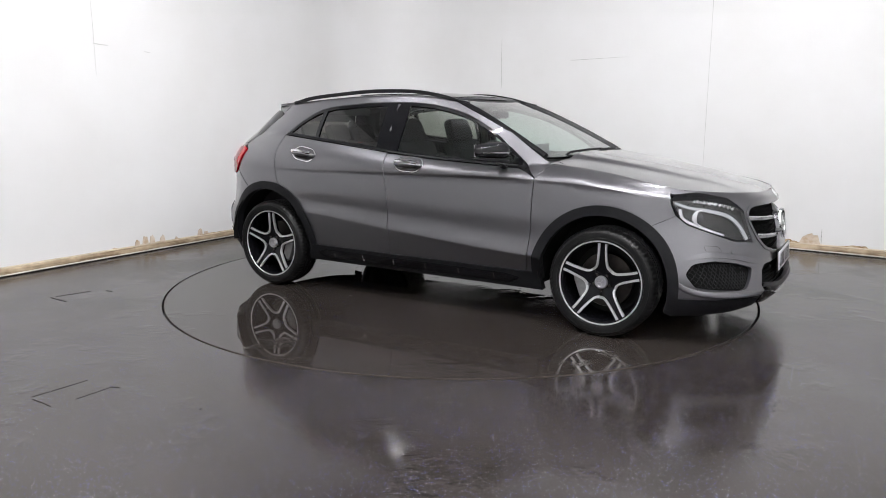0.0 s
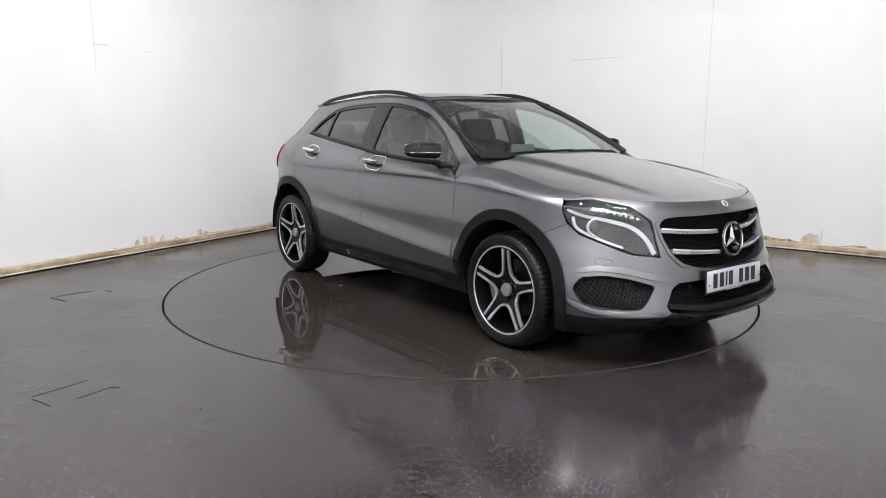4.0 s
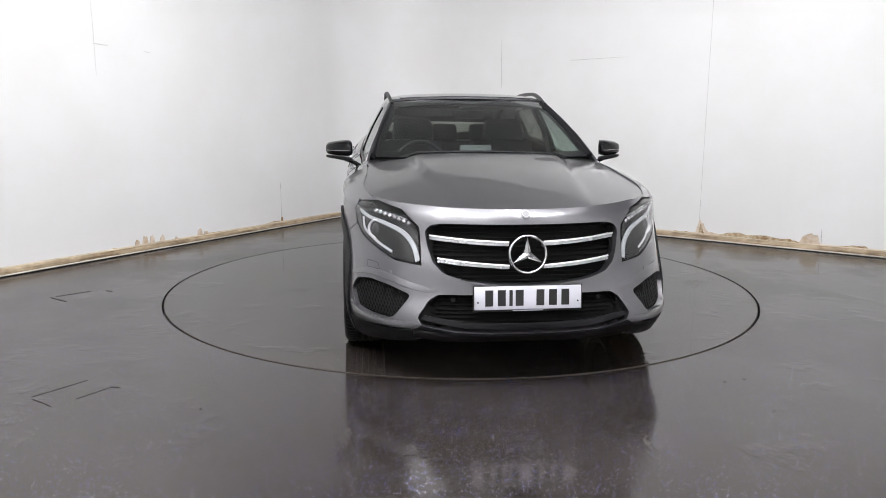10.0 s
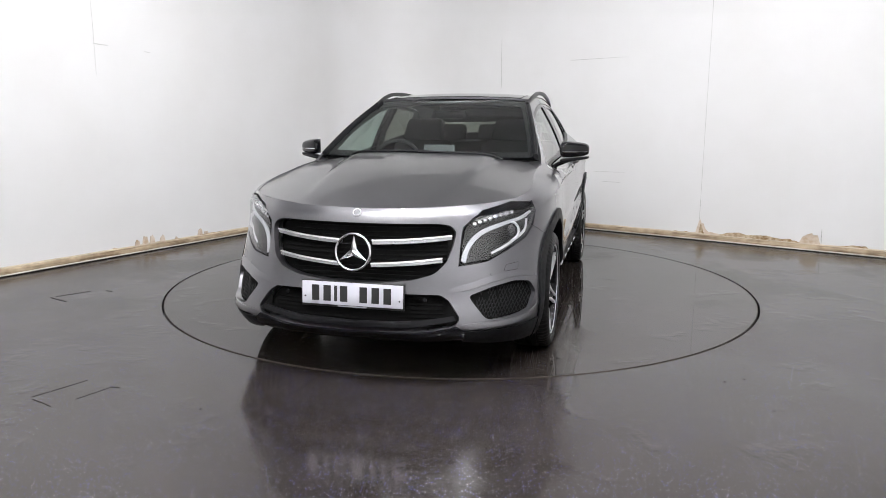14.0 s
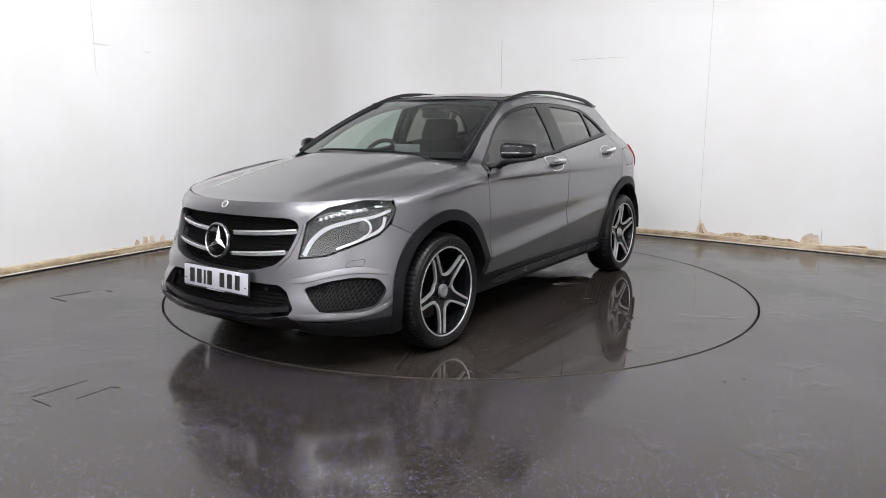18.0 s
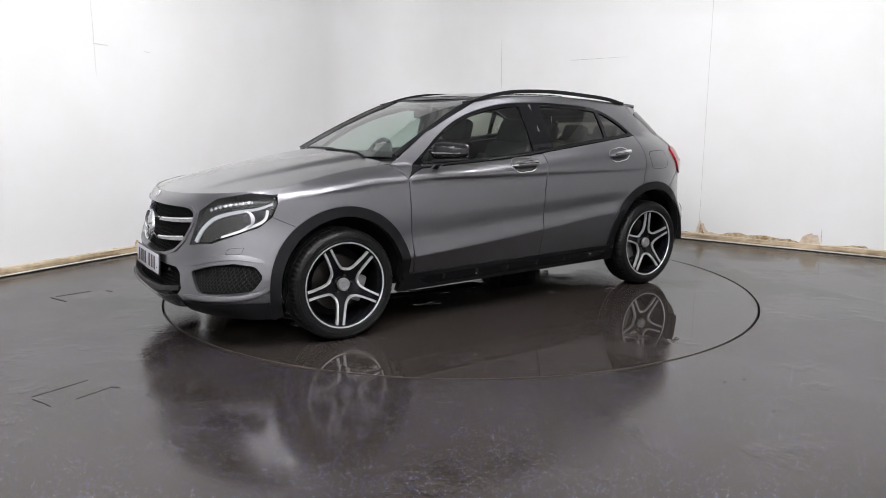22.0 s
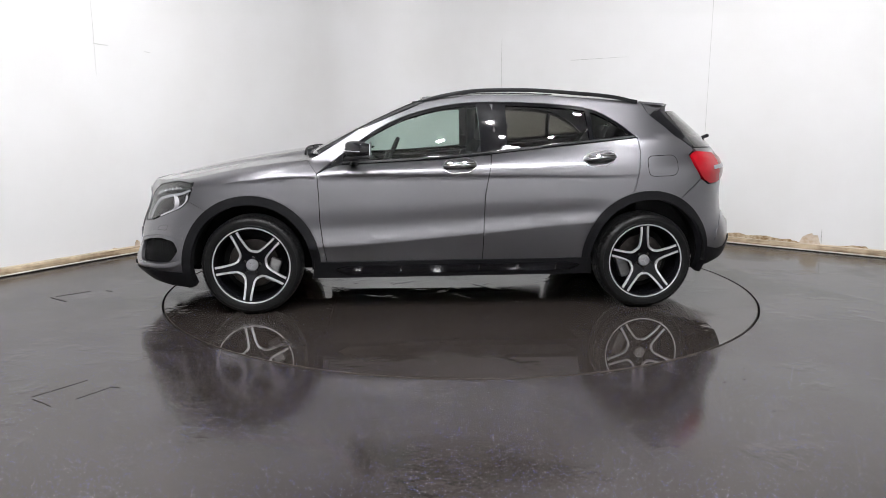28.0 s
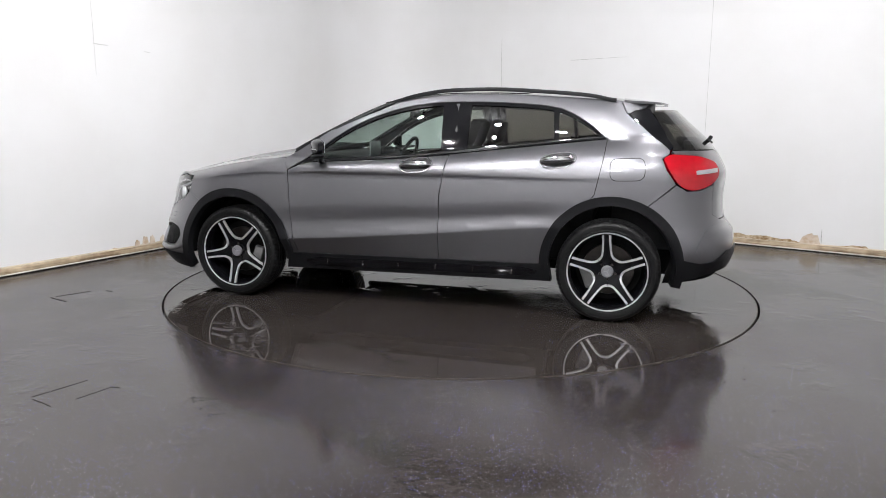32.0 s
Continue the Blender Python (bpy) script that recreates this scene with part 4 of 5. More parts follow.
        for slant in (0.075, -0.075):
            for y in np.arange(0.46, 0.95, 0.0155):
                pts = [by(min(max(float(y) + slant * t, 0.50), 0.885), 0.335 + 0.18 * t) for t in np.linspace(0, 1, 10)]
                kept = [p for p, ok in zip(pts, inside(np.array(pts), inset(fog, -0.004))) if ok]
                if len(kept) > 2 and min(0.5 * slant, 0) + 0.50 < y < 0.885 - max(slant, 0) * 0.5:
                    panel("mesh_bar", body, ribbon(kept, 0.0045), MESH, fb, off=-0.022, rim=0.008, step=0.09, mirror=s)
        body_strip("bumper_ledge", bend([by(0.47, 0.482), by(0.55, 0.492), by(0.66, 0.522), by(0.75, 0.536), by(0.835, 0.516)], 5), [(0.034, -0.002), (0.004, 0.005), (-0.006, 0.005), (-0.012, -0.012)], bumper, "creased ledge over the side intake", s)
        body_strip("bumper_fin", bend([by(0.545, 0.318), by(0.62, 0.322), by(0.70, 0.322), by(0.79, 0.326), by(0.845, 0.348), by(0.864, 0.385)], 5), [(0.022, -0.025), (0.012, 0.006), (-0.006, 0.012), (-0.016, 0.011), (-0.028, -0.003)], bumper, "bright painted fin below the side intake", s)
        for y, z in ((0.656, 0.555), (0.841, 0.515), (0.36, 0.445)):
            panel("parking_sensor", body, [(by(y, z)[0] + 0.009 * math.cos(a), z + 0.009 * math.sin(a)) for a in np.linspace(0, 2 * math.pi, 13)[:-1]], LAMPGREY if z > 0.5 else PLASTIC, bumper, "small round parking sensor", off=0.002, rim=0.004, mirror=s, step=0.03)
        q = [by(0.705, 0.560), by(0.765, 0.562), by(0.765, 0.598), by(0.712, 0.592)]
        panel("washer_cover", body, fillet(q, 0.01), SEAM, bumper, "", holes=[inset(fillet(q, 0.01), 0.0015)], off=0.0006, rim=0.0, mirror=s, step=0.03)
        build_headlamp(car, s)


def body_strip(name, path, profile, parent, label, mirror):
    """A raised painted strip along the skin, its profile given as height and lift."""
    bm = bmesh.new()
    rows = []
    for i, (u, z) in enumerate(path):
        fade = min(1.0, 4 * i / (len(path) - 1) + 0.05, 4 * (1 - i / (len(path) - 1)) + 0.05)
        c, nrm = surface_normals(body, np.array([(u, z + h) for h, lift in profile]))
        row = []
        for k, (h, lift) in enumerate(profile):
            p = Vector(c[k]) + Vector(nrm[k]) * (lift * fade if lift > 0 else lift)
            row.append(bm.verts.new((p.x, -p.y if mirror else p.y, p.z)))
        rows.append(row)
    for a, b in zip(rows, rows[1:]):
        for j in range(len(profile) - 1):
            bm.faces.new((a[j], b[j], b[j + 1], a[j + 1]))
    bmesh.ops.recalc_face_normals(bm, faces=bm.faces)
    return part(name, bm, PAINT, parent, label)


def build_headlamp(car, s):
    o = head_outline()
    lamp = panel("headlight", body, inset(o, 0.004), LENS, car, "clear headlight with bright light guide and projector lens", off=0.0, rim=0.0, mirror=s, step=0.03)
    lamp.visible_shadow = False
    panel("housing", body, o, LAMPDARK, lamp, "dark lamp housing", off=-0.065, rim=-0.06, mirror=s, step=0.03)
    panel("reflector", body, inset(o, 0.035), LAMPGREY, lamp, "grey inner reflector", off=-0.055, rim=0.0, mirror=s, step=0.03)
    guide = bend([by(0.528, 0.622), by(0.545, 0.690), by(0.600, 0.752), by(0.690, 0.787), by(0.775, 0.810), bx(1.752, 0.836)], 6)
    panel("light_guide", body, ribbon(guide, 0.024, 0.013), WHITEGUIDE, lamp, "pale curved light guide", off=-0.014, rim=0.03, mirror=s, step=0.02)
    low = bend([by(0.800, 0.800), by(0.796, 0.752), by(0.745, 0.702), by(0.655, 0.655)], 5)
    panel("lower_guide", body, ribbon(low, 0.016, 0.010), LAMPSILVER, lamp, "", off=-0.02, rim=0.014, mirror=s, step=0.02)
    for line_pts, w in (([by(0.600, 0.688), by(0.640, 0.704), by(0.682, 0.713)], 0.012), ([by(0.575, 0.640), by(0.586, 0.664), by(0.605, 0.684)], 0.008), ([by(0.545, 0.612), by(0.60, 0.626), by(0.635, 0.637)], 0.006)):
        panel("brow", body, ribbon(bend(line_pts, 4), w), LAMPSILVER, lamp, "", off=-0.024, rim=0.012, mirror=s, step=0.02)
    strip = bend([by(0.560, 0.795), by(0.64, 0.826), by(0.74, 0.853)], 5)
    panel("indicator_strip", body, ribbon(strip, 0.030, 0.022), SILVERLENS, lamp, "grey strip behind the indicator lenses", off=-0.030, rim=0.01, mirror=s, step=0.03)
    for i in range(8):
        t = i / 7
        c, nrm = surface_normals(body, np.array([by(0.570 + 0.160 * t, 0.797 + 0.054 * t ** 0.85)]))
        way = Vector(nrm[0])
        centre = Vector(c[0]) - way * 0.020
        bm = bmesh.new()
        bmesh.ops.create_icosphere(bm, subdivisions=2, radius=0.0125)
        turn = way.to_track_quat("Z", "Y").to_matrix()
        for v in bm.verts:
            q = turn @ Vector((v.co.x, v.co.y, v.co.z * 0.55)) + centre
            v.co = Vector((q.x, -q.y if s else q.y, q.z))
        if s:
            bmesh.ops.reverse_faces(bm, faces=bm.faces)
        part("indicator_cell", bm, CELL, lamp, "clear faceted lens", smooth=False)
    c, nrm = surface_normals(body, np.array([by(0.733, 0.750)]))
    way = (Vector(nrm[0]) + Vector((0.8, 0, 0))).normalized()
    p = Vector(c[0]) - Vector(nrm[0]) * 0.022
    if s:
        p.y, way.y = -p.y, -way.y
    bm = bmesh.new()
    lathe(bm, [(0.047, -0.03), (0.050, 0.002), (0.046, 0.008), (0.039, -0.002)], steps=28, m=Matrix.Translation(p) @ way.to_track_quat("Y", "Z").to_matrix().to_4x4())
    part("projector_ring", bm, LAMPSILVER, lamp, "bright ring round the projector")
    bm = bmesh.new()
    bmesh.ops.create_uvsphere(bm, u_segments=20, v_segments=12, radius=0.041)
    for v in bm.verts:
        v.co = v.co + p - way * 0.028
    part("projector", bm, LAMPEYE, lamp, "grey glass projector lens")


WHITEGUIDE = simple("white_light_guide", (0.37, 0.38, 0.40), 0.25, vary=0.08)
CELL = simple("faceted_lens", (0.55, 0.55, 0.57), 0.12, metal=0.85, vary=0.1)


def build_plate(car):
    root = new("number_plate")
    root.parent = car
    root["label"] = "white number plate with a row of black bars"
    m = Matrix.Translation((2.258, 0, 0.459)) @ Matrix.Rotation(radians(-3.5), 4, "Y")
    bm = bmesh.new()
    box_bm(bm, (-0.006, -0.262, -0.0565), (0.0, 0.262, 0.0565), 0.002, m)
    part("plate_board", bm, PLATE, root)
    bm = bmesh.new()
    box_bm(bm, (-0.014, -0.268, -0.068), (-0.007, 0.268, 0.060), 0.002, m)
    part("plate_holder", bm, INK, root, "black plate holder")
    bm = bmesh.new()
    box_bm(bm, (-0.006, -0.075, -0.0655), (-0.0055, 0.075, -0.0600), 0.0, m)
    part("small_print", bm, PLATE, root, "thin pale bar", smooth=False)
    for y in (-0.190, -0.129, -0.084, -0.042, 0.060, 0.122, 0.183):
        bm = bmesh.new()
        w = 0.008 if abs(y + 0.084) < 1e-6 else 0.0195
        box_bm(bm, (0.0003, y - w, -0.039), (0.0012, y + w, 0.039), 0.0, m)
        part("plate_bar", bm, INK, root, "black bar", smooth=False)
    for y in (-0.245, 0.245):
        bm = bmesh.new()
        lathe(bm, [(0.0, 0.003), (0.004, 0.003), (0.0045, 0.0)], steps=10, m=m @ Matrix.Translation((0, y, -0.02)) @ Matrix.Rotation(radians(-90), 4, "Z"))
        part("plate_screw", bm, INK, root)


def build_side(car, s):
    g = 0.0028
    up = 0.44
    # front wing
    fender = line((0.902, 0.948), (0.893, 0.80), (0.889, 0.628), (0.872, 0.48), (0.850, 0.335)) + [bx(0.905, 0.32)] + arch(ARCH_F, up, 176, 52, 30) \
        + [by(0.814, 0.762), bx(1.729, 0.839), bx(1.72, 0.886), bx(1.79, 0.900)] + [bx(float(x), float(cz6(x)) - 0.001) for x in np.linspace(1.77, 0.97, 16)]
    panel("front_wing", body, fender, PAINT, car, "grey metallic front wing", gap=g, mirror=s, step=0.03)
    door = line((0.902, 0.948), (0.893, 0.80), (0.889, 0.628), (0.872, 0.48), (0.850, 0.335), (-0.211, 0.350), (-0.213, 0.55), (-0.222, 0.80), (-0.270, 1.066)) + win_line(win_low, -0.272, 0.905)[1:-1]
    fd = panel("front_door", body, door, PAINT, car, "grey metallic front door", gap=g, mirror=s, step=0.03)
    rear = line((-0.211, 0.350), (-0.955, 0.355)) + arch(ARCH_R, up, 2, 69, 18) + line((-1.250, 0.83), (-1.285, 1.0), (-1.305, 1.13)) + win_line(win_low, -1.31, -0.272) + line((-0.270, 1.066), (-0.222, 0.80), (-0.213, 0.55))
    rd = panel("rear_door", body, rear, PAINT, car, "grey metallic rear door", gap=g, mirror=s, step=0.03)
    frame_out = [bx(0.905, 0.948)] + [bx(float(x), float(cz6(x)) - 0.002) for x in (0.97,)] + bend(line((0.90, 1.065), (0.740, 1.165), (0.568, 1.268), (0.400, 1.352), (0.271, 1.412)), 4) \
        + [bx(float(x), float(cz8(x)) - 0.001) for x in np.linspace(0.2, -1.38, 22)] + line((-1.405, 1.37), (-1.425, 1.340), (-1.53, 1.257), (-1.64, 1.166), (-1.700, 1.115), (-1.70, 1.092), (-1.655, 1.064), (-1.685, 0.993), (-1.745, 0.904)) \
        + arch(ARCH_R, up, 118, 69, 14) + line((-1.250, 0.83), (-1.285, 1.0), (-1.305, 1.13)) + win_line(win_top, -1.312, 0.905, 30)
    panel("side_frame", body, frame_out, PAINT, car, "grey metallic pillars and rear quarter", gap=0.0015, mirror=s, step=0.03)
    # window surround and panes
    whole = win_line(win_low, 0.895, -1.305) + win_line(win_top, -1.305, 0.895, 30)

    def pane(x0, x1, lean0, lean1, top=0.022, low=0.024):
        lo = [bx(float(x), float(win_low(x)) + low) for x in np.linspace(x0, x1, 12)]
        hi = [bx(float(x), max(float(win_top(x)) - top, float(win_low(x)) + low + 0.004)) for x in np.linspace(x1 + lean1, x0 + lean0, 16)]
        return fillet(lo + hi, 0.01, 2)
    fp, rp, qp = pane(0.735, -0.205, 0.0, 0.02), pane(-0.385, -0.968, 0.0, 0.018), pane(-0.998, -1.262, 0.012, 0.02)
    sur = panel("window_surround", body, whole, GLOSSBLACK, car, "gloss black window frame and pillar trim", holes=[fp, rp, qp], gap=0.001, off=-0.004, rim=0.02, mirror=s, step=0.03)
    for nm, o, mat, lab in (("front_door_glass", fp, GLASS, "clear side window"), ("rear_door_glass", rp, TINTED, "dark privacy glass"), ("quarter_glass", qp, TINTED, "dark privacy glass")):
        gl = panel(nm, body, inset(o, -0.006), mat, car, lab, off=-0.012, rim=0.0, mirror=s, step=0.05)
        gl.visible_shadow = False
    panel("belt_moulding", body, ribbon(win_line(win_low, 0.74, -1.295, 26, 0.010), 0.014), BELT, sur, "satin black belt strip", off=0.004, rim=0.008, mirror=s, step=0.05)
    # cladding round the arches and along the sill
    for c, nm, a0, a1 in ((ARCH_F, "wheel_arch_trim", -20, 186), (ARCH_R, "wheel_arch_trim", -4, 196)):
        ringp = arch(c, 0.458, a0, a1, 40) + arch(c, 0.398, a1, a0, 40)
        panel(nm, body, ringp, PLASTIC, car, "black plastic wheel arch trim", off=0.012, rim=0.05, mirror=s, step=0.03)
    sill = line((0.93, 0.348), (-0.97, 0.362), (-0.985, 0.245), (0.955, 0.232))
    sp = panel("sill_cladding", body, sill, PLASTIC, car, "black plastic sill with silver studs", off=0.012, rim=0.04, mirror=s, step=0.04)
    panel("sill_blade", body, fillet(line((0.80, 0.300), (0.70, 0.322), (-0.80, 0.335), (-0.90, 0.315), (-0.82, 0.278), (0.72, 0.262)), 0.02), GLOSSBLACK, sp, "gloss black sill blade", off=0.020, rim=0.012, mirror=s, step=0.05)
    for x in np.linspace(0.62, -0.72, 6):
        panel("sill_stud", body, ribbon([bx(float(x), 0.288), bx(float(x) - 0.005, 0.322)], 0.008), SATIN, sp, "", off=0.026, rim=0.006, mirror=s, step=0.05)
    # inner skin that closes the joints
    inner = [bx(0.90, 0.30)] + arch(ARCH_F, 0.42, 180, -15, 30) + [by(0.45, 0.25), by(0.45, 0.80), bx(1.70, 0.86)] + [bx(float(x), float(cz6(x)) - 0.03) for x in np.linspace(1.6, 0.95, 6)] \
        + win_line(win_low, 0.85, -1.30, 14, -0.012) + line((-1.55, 1.15), (-1.75, 1.03)) + [ty(0.45, 0.95), ty(0.45, 0.3)] + arch(ARCH_R, 0.42, 190, 4, 30)
    panel("inner_skin", body, inner, SEAM, car, "", off=-0.022, rim=0.0, mirror=s, step=0.06)
    # fuel flap
    flap = fillet(line((-1.335, 1.060), (-1.550, 1.070), (-1.553, 0.926), (-1.340, 0.921)), 0.05, 6)
    if not s:
        panel("fuel_flap", body, flap, SEAM, car, "rounded square fuel flap outline", holes=[inset(flap, 0.004)], off=0.0006, rim=0.0, mirror=s, step=0.03)
    for d, x, z, dz in ((fd, -0.048, 1.000, 0.004), (rd, -1.008, 1.046, 0.010)):
        build_handle(d, x, z, dz, s)
    build_mirror(car, s)
    # lower arch liner
    for c in (ARCH_F, ARCH_R):
        bm = bmesh.new()
        rows = []
        for i in range(29):
            a = radians(-4 + 188 * i / 28)
            rows.append([bm.verts.new((c[0] + 0.415 * math.cos(a), (y if not s else -y), c[1] + 0.42 * math.sin(a))) for y in (0.875, 0.60, 0.52)])
        hub = bm.verts.new((c[0], 0.52 if not s else -0.52, c[1]))
        for a, b in zip(rows, rows[1:]):
            bm.faces.new((a[0], a[1], b[1], b[0]))
            bm.faces.new((a[1], a[2], b[2], b[1]))
            bm.faces.new((a[2], hub, b[2]))
        part("arch_liner", bm, DARK, car)


def build_handle(door, x, z, dz, s):
    k = -1 if s else 1
    y0 = float(width(np.array(x), np.array(z)))
    bm = bmesh.new()
    pts = [(x + 0.105 - 0.21 * t, k * (y0 + 0.012 + 0.026 * math.sin(math.pi * t) ** 0.6), z - dz + 2 * dz * t + 0.004 * math.sin(math.pi * t)) for t in np.linspace(0, 1, 13)]
    tube(bm, pts, lambda t: 0.012 + 0.014 * math.sin(math.pi * t) ** 0.7, 12, 0.75)
    h = part("door_handle", bm, PAINT, door, "grey handle with a bright chrome strip")
    bm = bmesh.new()
    tube(bm, [(px, py + k * 0.010, pz + 0.014) for px, py, pz in pts[1:-1]], 0.013, 8)
    part("handle_strip", bm, CHROME, h, "chrome strip")
    cup = fillet([bx(x + 0.125, z - dz - 0.004), bx(x + 0.07, z - dz - 0.046), bx(x - 0.07, z + dz - 0.046), bx(x - 0.125, z + dz + 0.004), bx(x - 0.07, z + dz + 0.04), bx(x + 0.07, z - dz + 0.04)], 0.06, 5)
    panel("handle_recess", body, cup, RECESS, h, "handle recess with its shade put into the colour", off=0.001, rim=0.002, mirror=s, step=0.03)
    panel("handle_rim", body, inset(cup, -0.006), CHROME, h, "bright rim of the recess", holes=[cup], off=0.0025, rim=0.003, mirror=s, step=0.03)


# body paint toned darker, so the colour holds the shade of the handle cup
RECESS = simple("recess_shade_paint", (0.10, 0.10, 0.105), 0.3, metal=0.8, coat=0.8, vary=0.1)


def build_mirror(car, s):
    """A swept-back mirror: its outer end lies behind its inner end."""
    k = -1 if s else 1
    root = new("door_mirror")
    root.parent = car
    root["label"] = "gloss black door mirror"

    def at(px, py, pz, drop=0.0):
        x = 0.640 + 0.040 * px * (1 - 0.15 * py) - 0.056 * py - 0.012 * py * py
        z = 1.098 - drop + (0.060 if pz > 0 else 0.056) * pz * (1 - 0.20 * py) - 0.008 * px * (pz > 0)
        return Vector((x, k * (0.936 + 0.090 * py), z))

    def shell(name, mat, px0, px1, pz0, pz1, label=""):
        bm = bmesh.new()
        bmesh.ops.create_cube(bm, size=1.0)
        bmesh.ops.subdivide_edges(bm, edges=bm.edges[:], cuts=9, use_grid_fill=True)
        for v in bm.verts:
            p = v.co * 2
            q = 4.0
            p = p / max((abs(p.x) ** q + abs(p.y) ** q + abs(p.z) ** q) ** (1 / q), 1e-6)
            v.co = at(px0 + (px1 - px0) * (p.x + 1) / 2, p.y, pz0 + (pz1 - pz0) * (p.z + 1) / 2)
        bmesh.ops.recalc_face_normals(bm, faces=bm.faces)
        return part(name, bm, mat, root, label)
    shell("mirror_cap", GLOSSBLACK, -1.0, 1.0, -0.62, 1.0)
    shell("mirror_foot", PLASTIC, -1.15, 1.12, -1.10, -0.66, "black plastic base")
    bm = bmesh.new()
    tube(bm, [at(1.0 - 0.25 * t * t, -0.80 + 1.65 * t, -0.02) for t in np.linspace(0, 1, 9)], 0.0045, 6)
    part("indicator_strip", bm, CHROME, root, "thin clear indicator strip")
    bm = bmesh.new()
    tube(bm, [(0.66, k * 0.79, 0.985), (0.66, k * 0.83, 1.015), (0.655, k * 0.90, 1.042)], lambda t: 0.035 - 0.013 * t, 10, 0.5)
    part("mirror_arm", bm, GLOSSBLACK, root)
    bm = bmesh.new()
    rows = [[bm.verts.new(at(px, py, pz)) for px, pz in ((-0.95, -0.50), (-1.04, -0.46), (-1.04, 0.80), (-0.95, 0.84))] for py in np.linspace(-0.84, 0.84, 7)]
    for p, q in zip(rows, rows[1:]):
        for j in range(4):
            bm.faces.new((p[j], p[(j + 1) % 4], q[(j + 1) % 4], q[j]))
    bm.faces.new(rows[0])
    bm.faces.new(rows[-1])
    bmesh.ops.recalc_face_normals(bm, faces=bm.faces)
    part("mirror_glass", bm, CHROME, root, "mirror glass")


def build_top(car):
    front = [(float(body(*by(y, 0.874 + 0.02 * (abs(y) / 0.62) ** 2))[0]) - 0.009, y) for y in np.linspace(-0.60, 0.60, 25)]
    sides = []
    for x in (1.88, 1.83, 1.78, 1.7, 1.6, 1.5, 1.4, 1.3, 1.2, 1.1):
        sides.append((x, float(body(*bx(x, float(cz6(x)) - 0.004))[1]) - 0.0025))
    sides += [(1.02, 0.708), (0.97, 0.665)]
    backe = [(1.035 - 0.16 * abs(y) ** 2, y) for y in np.linspace(0.60, -0.60, 15)]
    panel("bonnet", hood, front + sides + backe + [(x, -y) for x, y in sides[::-1]], PAINT, car, "grey metallic bonnet with two creases", step=0.03, gap=0.001)
    under = [(x - 0.02, y * 0.98) for x, y in front + sides + backe + [(x, -y) for x, y in sides[::-1]]]
    panel("bonnet_lining", hood, inset(under, 0.01), SEAM, car, "", off=-0.03, rim=0.0, step=0.08)
    for s in (False, True):
        panel("wing_corner", hood, [(1.16, 0.741), (1.09, 0.733), (1.02, 0.713), (0.965, 0.672), (0.90, 0.690), (0.86, 0.735), (0.95, 0.757), (1.05, 0.745)], PAINT, car, "grey metallic wing corner", off=0.0, rim=0.02, mirror=s, step=0.04)
    # scuttle below the screen
    cowl = [(1.05 - 0.16 * abs(y) ** 2, y) for y in np.linspace(-0.69, 0.69, 15)] + [(0.90 - 0.16 * abs(y) ** 2, y) for y in np.linspace(0.69, -0.69, 15)]
    panel("scuttle", hood, cowl, PLASTIC, car, "black plastic scuttle", off=-0.022, rim=0.02)
    sc = [(y, 1.062 + 0.012 * abs(y)) for y in np.linspace(-0.705, 0.705, 15)] + bend([(0.703, 1.085), (0.665, 1.19), (0.62, 1.29), (0.575, 1.38), (0.548, 1.428)], 3) + [(y, 1.455 - 0.09 * abs(y) ** 2) for y in np.linspace(0.50, -0.50, 13)] + [(-y, z) for y, z in bend([(0.703, 1.085), (0.665, 1.19), (0.62, 1.29), (0.575, 1.38), (0.548, 1.428)], 3)[::-1]]
    inner = inset(sc, 0.035)
    gl = panel("windscreen", screen, sc, GLASS, car, "clear laminated windscreen", rim=0.0, step=0.06)
    gl.visible_shadow = False
    panel("screen_border", screen, sc, GLOSSBLACK, car, "black printed border of the windscreen", holes=[inner], off=-0.005, rim=0.012, step=0.05)
    for s in (1, -1):
        bm = bmesh.new()
        pts = [tuple(screen(np.array(s * y), np.array(z))) for y, z in bend([(0.712, 1.075), (0.672, 1.19), (0.627, 1.29), (0.580, 1.38), (0.556, 1.425)], 4)]
        tube(bm, pts, 0.020, 8)
        part("pillar_seal", bm, BELT, car, "black rubber seal")
    # roof
    xs = np.linspace(0.115, -1.40, 24)
    edge = [(float(x), float(cy8(x)) - 0.001) for x in xs]
    fr = [(0.175 - 0.22 * abs(y) ** 2, y) for y in np.linspace(-0.545, 0.545, 13)]
    panel("roof", roof, fr + edge + [(x, -y) for x, y in edge[::-1]], PAINT, car, "grey metallic roof skin", step=0.05)
    pano = fillet([(0.165, 0.0), (0.145, 0.30), (0.105, 0.495), (-0.75, 0.500), (-0.78, 0.0), (-0.75, -0.500), (0.105, -0.495), (0.145, -0.30)], 0.05)
    panel("roof_glass", roof, pano, ROOFGLASS, car, "black panoramic roof glass", off=0.004, rim=0.006, step=0.04)
    panel("headlining", roof, inset(fr + edge + [(x, -y) for x, y in edge[::-1]], 0.02), LINING, car, "grey headlining", off=-0.045, rim=0.0, step=0.08)
    rail = curve((-1.33, 1.445), (-1.20, 1.474), (-0.9, 1.502), (-0.5, 1.522), (-0.2, 1.515), (0.05, 1.478), (0.24, 1.425))
